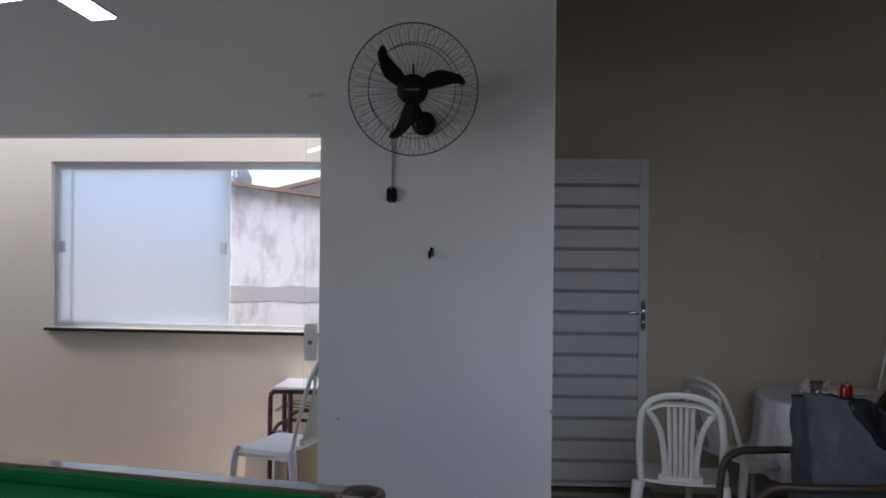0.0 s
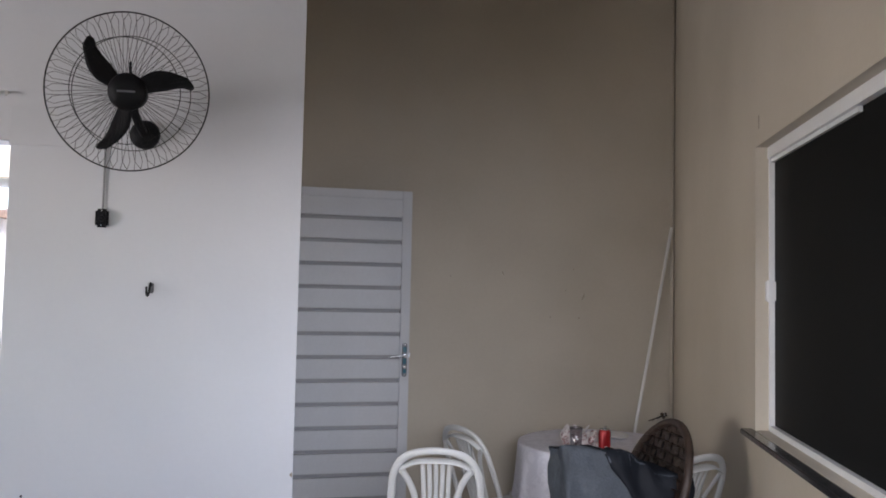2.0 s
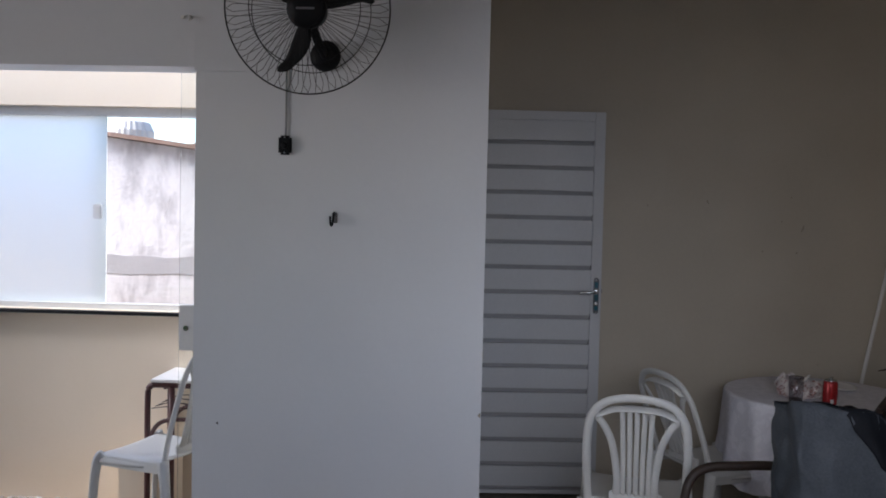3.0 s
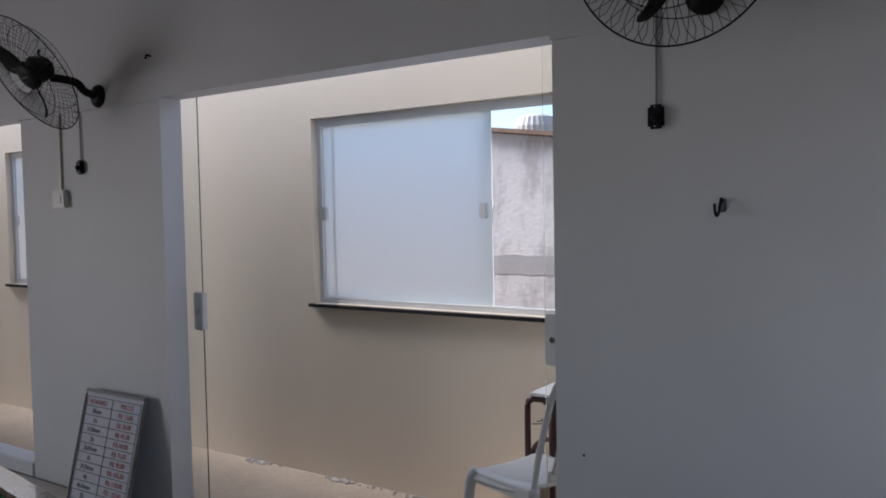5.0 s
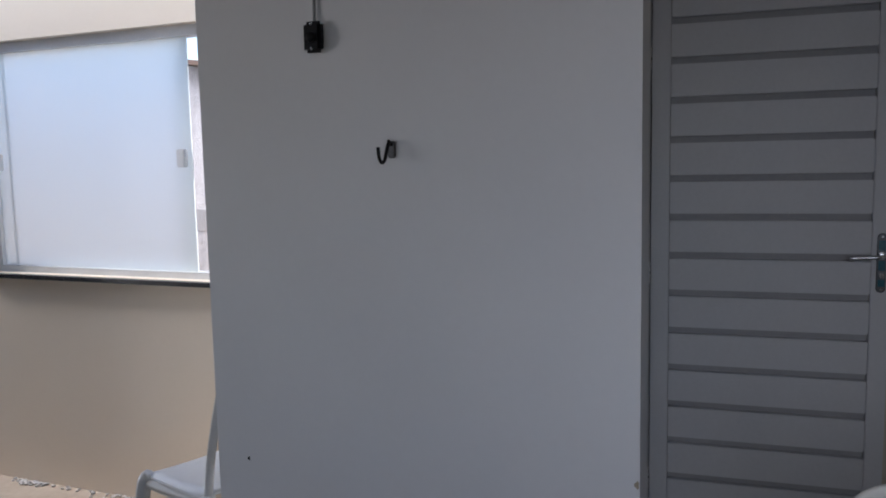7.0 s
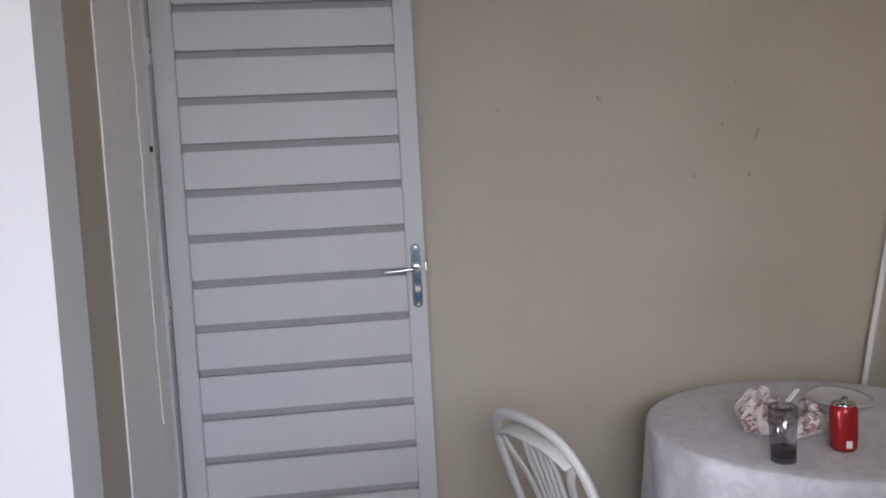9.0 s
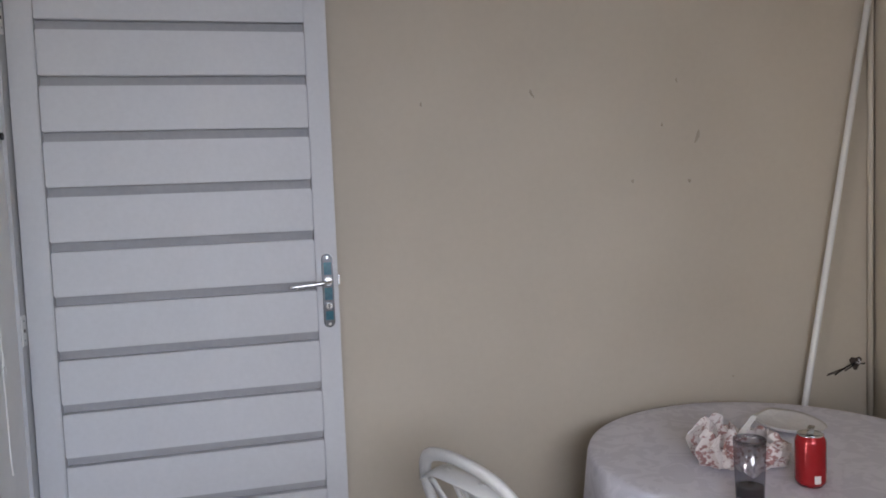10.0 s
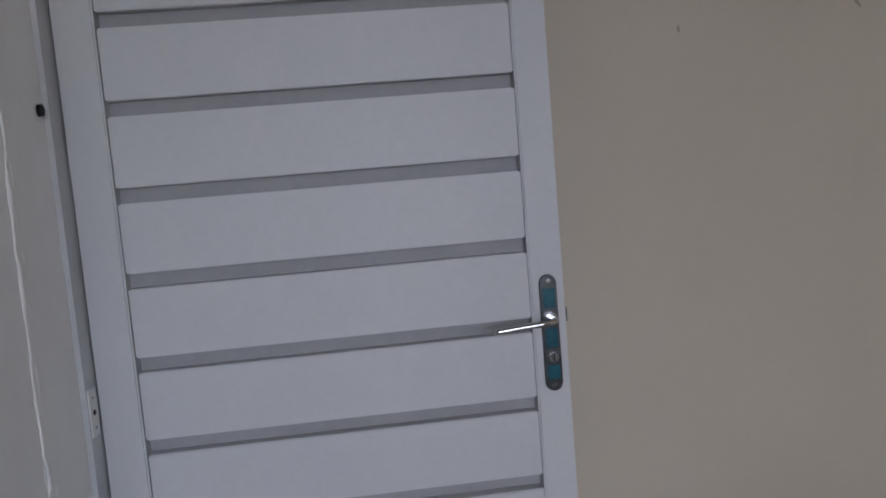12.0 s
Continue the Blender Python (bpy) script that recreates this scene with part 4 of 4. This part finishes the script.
bm.transform(Matrix.Rotation(radians(90), 4, "X"))
part("hole", bm, DARK_HOLE, hs)
for k, e in enumerate(((-0.055, -0.02, -0.02), (-0.085, -0.012, -0.032), (-0.012, -0.03, 0.018), (0.01, -0.03, 0.004))):
    bm = bmesh.new()
    sweep(bm, curve([(0, -0.002, 0), (e[0] * 0.5, e[1], e[2] * 0.3), e], 4), 0.0024, n=6)
    part("wire", bm, BLACK if k != 2 else PVC, hs, smooth=True)
mark(3.50, 5.2645, 0.705, 0.09, 0.007, lean=16, mat=DARK_HOLE)

# ---- corridor: steel table, box, rubble ----
st = thing("steel_table", "small maroon steel tube table with a pale top", "table", (-0.46, 4.615, FLOOR + 0.004))
H = 0.725
for y in (0.0, 0.30):
    bm = bmesh.new()
    sweep(bm, curve([(0.012, y, 0), (0.012, y, 0.3), (0.012, y, H - 0.07), (0.025, y, H - 0.02), (0.06, y, H - 0.008), (0.3, y, H - 0.008), (0.55, y, H - 0.008), (0.588, y, H - 0.02), (0.6, y, H - 0.07), (0.6, y, 0.3), (0.6, y, 0)], 5), 0.0145, n=10)
    part("side_frame", bm, MAROON, st, smooth=True)
    bm = bmesh.new()
    sweep(bm, curve([(0.022, y, 0.42), (0.05, y, 0.50), (0.12, y, 0.54), (0.3, y, 0.545), (0.48, y, 0.54), (0.56, y, 0.50), (0.59, y, 0.42)], 5), 0.011, n=10)
    part("brace", bm, MAROON, st, smooth=True)
for x in (0.10, 0.5):
    bm = bmesh.new()
    sweep(bm, [(x, 0.0, H - 0.02), (x, 0.30, H - 0.02)], 0.011, n=8)
    part("crossbar", bm, MAROON, st, smooth=True)
bm = bmesh.new()
sweep(bm, [(0.135, 0.0, 0.0), (0.135, 0.0, H - 0.015)], 0.0145, n=10)
part("leg", bm, MAROON, st, smooth=True)
for k in range(6):
    bm = bmesh.new()
    sweep(bm, curve([(0.02, 0.03 + 0.045 * k, 0.59), (0.12, 0.03 + 0.045 * k, 0.60 + 0.012 * (k % 2)), (0.3, 0.03 + 0.045 * k, 0.585), (0.59, 0.03 + 0.045 * k, 0.59)], 4), 0.0025, n=5)
    part("shelf_wire", bm, BLACK, st)
part("top_panel", soft_box((0.03, -0.02, H + 0.007), (0.62, 0.32, H + 0.022), 0.004), PAPER, st, "pale worn laminate top")
b2 = thing("storage_box", "pale beige box on the corridor floor", "box", (-0.62, 4.66, FLOOR + 0.004))
part("box_body", soft_box((0, 0, 0), (0.26, 0.22, 0.30), 0.006), CREAM_WALL, b2)
part("box_lid", soft_box((-0.006, -0.006, 0.301), (0.266, 0.226, 0.325), 0.005), CREAM_WALL, b2)


def rubble(x, y, seed, n, spread):
    random.seed(seed)
    bm = bmesh.new()
    for _ in range(n):
        p = Vector((x + random.gauss(0, spread), y - abs(random.gauss(0, 0.02)), FLOOR + 0.006))
        k = random.uniform(0.004, 0.012)
        q = bmesh.ops.create_icosphere(bm, subdivisions=1, radius=k)["verts"]
        for v in q:
            v.co = p + Vector((v.co.x * random.uniform(0.8, 1.7), v.co.y * 1.2, v.co.z * 0.7 + k * 0.3))
    return tagged(part("plaster_rubble", bm, DEBRIS), "crumbled plaster lying along the wall foot", "rubble", kind="stuff")


rubble(-1.86, YW - 0.015, 1, 60, 0.05)
rubble(-2.55, YW - 0.01, 2, 45, 0.07)
rubble(-1.2, YW - 0.008, 5, 60, 0.35)
rubble(-4.9, YW - 0.015, 6, 40, 0.09)

# ---- price board ----
pb = thing("price_board", "whiteboard price list with handwriting leaning on the wall", "whiteboard", (-2.622, 3.965, 0.530), tilt=(-14, 0))
BW, BH = 0.515, 0.66
part("panel", soft_box((-BW / 2, -0.010, -BH), (BW / 2, 0, 0), 0.002), BOARD, pb)
for nm, a, b in (("frame_top", (-BW / 2 - 0.01, -0.016, -0.012), (BW / 2 + 0.01, 0.004, 0.012)), ("frame_bottom", (-BW / 2 - 0.01, -0.016, -BH - 0.012), (BW / 2 + 0.01, 0.004, -BH + 0.012)),
                 ("frame_side", (-BW / 2 - 0.012, -0.016, -BH + 0.012), (-BW / 2 + 0.010, 0.004, -0.012)), ("frame_side", (BW / 2 - 0.010, -0.016, -BH + 0.012), (BW / 2 + 0.012, 0.004, -0.012))):
    part(nm, soft_box(a, b, 0.006), BOARD_EDGE, pb, "dull grey metal edge")
rows = [("HORARIO", "PRECO"), ("30min", "R$ 15,00"), ("1h", "R$ 30,00"), ("1h30min", "R$ 45,00"), ("2h", "R$ 60,00"), ("2h30min", "R$ 75,00"), ("3h", "R$ 90,00"), ("3h30min", "R$ 105,00"),
        ("4h", "R$ 120,00"), ("4h30min", "R$ 135,00"), ("5h", "R$ 150,00"), ("5h30min", "R$ 165,00")]
step = (BH - 0.06) / len(rows)
for k in range(len(rows) + 1):
    z = -0.03 - step * k
    part("ruled_line", boxes(((-BW / 2 + 0.018, -0.0118, z - 0.0016), (BW / 2 - 0.018, -0.0108, z + 0.0016))), INK_BLUE, pb, "dark ruled line")
for x in (-BW / 2 + 0.019, -0.005, BW / 2 - 0.019):
    part("column_line", boxes(((x - 0.0016, -0.0119, -0.03 - step * len(rows)), (x + 0.0016, -0.0109, -0.03))), INK_BLUE, pb, "dark ruled line")


def written(text, x, z, size, mat):
    cu = bpy.data.curves.new("writing", "FONT")
    cu.body, cu.size, cu.align_x, cu.extrude = text, size, "CENTER", 0.0003
    tmp = new("writing", cu)
    me = bpy.data.meshes.new_from_object(tmp.evaluated_get(bpy.context.evaluated_depsgraph_get()))
    bpy.data.objects.remove(tmp)
    me.materials.clear()
    me.materials.append(mat)
    ob = new("writing", me)
    ob.parent = pb
    ob.matrix_local = pose(x, -0.0115, z, 90, 0, 0)
    return ob


for k, (a, b) in enumerate(rows):
    z = -0.03 - step * (k + 0.75)
    written(a, -0.135, z, step * 0.72, INK_RED if k == 0 else INK_BLUE)
    written(b, 0.125, z, step * 0.72, INK_RED)

# ---- pool table ----
pt = thing("pool_table", "green felt pool table with a varnished wooden rail", "pool table", (0.612, 2.315, FLOOR), -9.0)
# local: far right corner at the origin, table runs to -x and -y
L, D, HT = 2.45, 1.40, 0.858
for nm, a, b in (("rail", (-L + 0.09, -0.085, HT - 0.05), (-0.09, 0, HT)), ("rail", (-L + 0.09, -D, HT - 0.05), (-0.09, -D + 0.085, HT)), ("rail", (-0.085, -D + 0.09, HT - 0.05), (0, -0.09, HT)), ("rail", (-L, -D + 0.09, HT - 0.05), (-L + 0.085, -0.09, HT))):
    part(nm, soft_box(a, b, 0.008), RAIL, pt, "tan varnished wooden rail")
part("bed", soft_box((-L + 0.05, -D + 0.05, HT - 0.11), (-0.05, -0.05, HT - 0.045), 0.004), FELT, pt, "green felt playing surface")
for a, b in (((-L + 0.13, -0.135, HT - 0.044), (-0.13, -0.0855, HT - 0.006)), ((-L + 0.13, -D + 0.0855, HT - 0.044), (-0.13, -D + 0.135, HT - 0.006)), ((-0.135, -D + 0.13, HT - 0.044), (-0.0855, -0.13, HT - 0.006)), ((-L + 0.0855, -D + 0.13, HT - 0.044), (-L + 0.135, -0.13, HT - 0.006))):
    part("cushion", soft_box(a, b, 0.010), FELT, pt, "green felt cushion")
for x, y in ((-0.045, -0.045), (-L + 0.045, -0.045), (-0.045, -D + 0.045), (-L + 0.045, -D + 0.045)):
    bm = bmesh.new()
    lathe(bm, [(0.050, HT - 0.06), (0.075, HT - 0.055), (0.078, HT - 0.012), (0.072, HT - 0.002), (0.058, HT - 0.004), (0.052, HT - 0.02), (0.050, HT - 0.06)], 28, centre=(x, y, 0))
    part("pocket", bm, POCKET, pt, "brown leather pocket rim", smooth=True)
part("cabinet", soft_box((-L + 0.06, -D + 0.06, HT - 0.30), (-0.06, -0.06, HT - 0.111), 0.01), WOOD, pt)
for x in (-0.2, -L + 0.2):
    for y in (-0.2, -D + 0.2):
        part("leg", soft_box((x - 0.06, y - 0.06, 0), (x + 0.06, y + 0.06, HT - 0.301), 0.01), WOOD, pt)

# ---- hanging LED lamp ----
lp = thing("hanging_led_lamp", "hanging lamp with three folding LED panels", "lamp", (-0.43, 2.27, 2.335))
bm = bmesh.new()
lathe(bm, [(0, 0.08), (0.03, 0.08), (0.045, 0.03), (0.045, -0.01), (0, -0.012)], 24)
part("body", bm, ALU, lp, smooth=True)
bm = bmesh.new()
sweep(bm, [(0, 0, 0.08), (0, 0, TOP - 2.335)], 0.004, n=6)
part("cord", bm, BLACK, lp)
for k, a in enumerate((200, 320, 80)):
    bm = soft_box((0.05, -0.055, -0.012), (0.24, 0.055, 0.0), 0.01)
    m4 = Matrix.Rotation(radians(a), 4, "Z") @ Matrix.Rotation(radians((14, 2, 8)[k]), 4, "Y")
    bm.transform(m4)
    pl = part("led_panel", bm, ALU, lp)
    bm = soft_box((0.06, -0.048, -0.016), (0.232, 0.048, -0.0125), 0.001)
    bm.transform(m4)
    part("diffuser", bm, LED, pl, "glowing white diffuser")

# ---- outside: neighbour's wall, roof edge, water tank ----
YN = 6.05
bm = bmesh.new()
vs = box(bm, (-9, YN, FLOOR - 0.1), (4, YN + 0.15, 2.0))
for v in bm.verts:
    if v.co.z > 1:
        v.co.z = 1.905 - 0.13 * (v.co.x + 0.6)
structure("neighbour_wall", bm, RENDER_COAT, "stained pale render on the neighbour's wall", "wall")
bm = bmesh.new()
random.seed(9)
n = 130
lo, hi = [], []
for i in range(n):
    x = -8 + 12 * i / (n - 1)
    lo.append((x, 1.075 + 0.02 * noise.noise(Vector((x * 4, 0, 0))) + 0.014 * noise.noise(Vector((x * 17, 3, 0)))))
    hi.append((x, 1.195 + 0.012 * noise.noise(Vector((x * 5, 7, 0))) + 0.012 * noise.noise(Vector((x * 19, 9, 0)))))
va, vb = [bm.verts.new((x, YN - 0.004, z)) for x, z in lo], [bm.verts.new((x, YN - 0.004, z)) for x, z in hi]
for i in range(n - 1):
    bm.faces.new((va[i], va[i + 1], vb[i + 1], vb[i]))
r = bmesh.ops.extrude_face_region(bm, geom=list(bm.faces))
bmesh.ops.translate(bm, vec=(0, 0.006, 0), verts=[v for v in r["geom"] if isinstance(v, bmesh.types.BMVert)])
structure("cement_band", bm, PATCH, "smooth grey cement band on the neighbour's wall", "wall patch")
bm = bmesh.new()
vs = box(bm, (-9, YN - 0.07, 2.0), (4, YN + 0.22, 2.028))
for v in bm.verts:
    v.co.z += -0.088 - 0.13 * (v.co.x + 0.6)
structure("roof_edge", bm, TILE_ROOF, "weathered brown roof edge along the wall top", "roof")
tk = thing("roof_vent", "pale ribbed round vent above the roof edge", "roof vent", (-1.42, 6.62, 1.9))
bm = bmesh.new()
lathe(bm, [(0, 0), (0.12, 0), (0.125, 0.06), (0.155, 0.08), (0.16, 0.20), (0.13, 0.265), (0.06, 0.29), (0, 0.295)], 96, wave=lambda a, k: 1 + (0.02 * math.sin(24 * a) if 2 < k < 6 else 0))
part("vent_cap", bm, TANK, tk)
part("vent_foot", boxes(((-0.16, -0.16, -2.1), (0.16, 0.16, -0.001))), RENDER_COAT, tk)
bm = bmesh.new()
vs = box(bm, (-1.25, 7.6, 1.2), (1.8, 9.5, 2.1))
for v in bm.verts:
    if v.co.z > 2:
        v.co.z = 2.08 + 0.24 * (v.co.x + 1.25)
bld = tagged(part("far_house", bm, TANK), "pale grey house gable with a sloping roof", "house", kind="structure")
bm = bmesh.new()
vs = box(bm, (-1.4, 7.5, 2.06), (1.9, 9.6, 2.10))
for v in bm.verts:
    v.co.z += 0.24 * (v.co.x + 1.25)
part("roof", bm, TILE_ROOF, bld)

# ---- floor tiles near the openings ----
slab = mesh("tile", soft_box((0.003, 0.003, 0.0), (0.447, 0.447, 0.004), 0.0015), TILE)
fl = bpy.data.objects["floor"]
fl.data.materials.clear()
fl.data.materials.append(GROUT)
for i in range(-14, 9):
    for j in range(-1, 9):
        x, y = i * 0.45, j * 0.45 + 0.38
        if x < -5.0 or x + 0.45 > right(y) or y + 0.45 > 3.98 + 0.45:
            continue
        if y + 0.45 > 3.982 and x < 1.25:
            continue
        tl = new("tile", slab)
        tl.parent, tl.location = fl, (x, y, FLOOR + 0.0002)
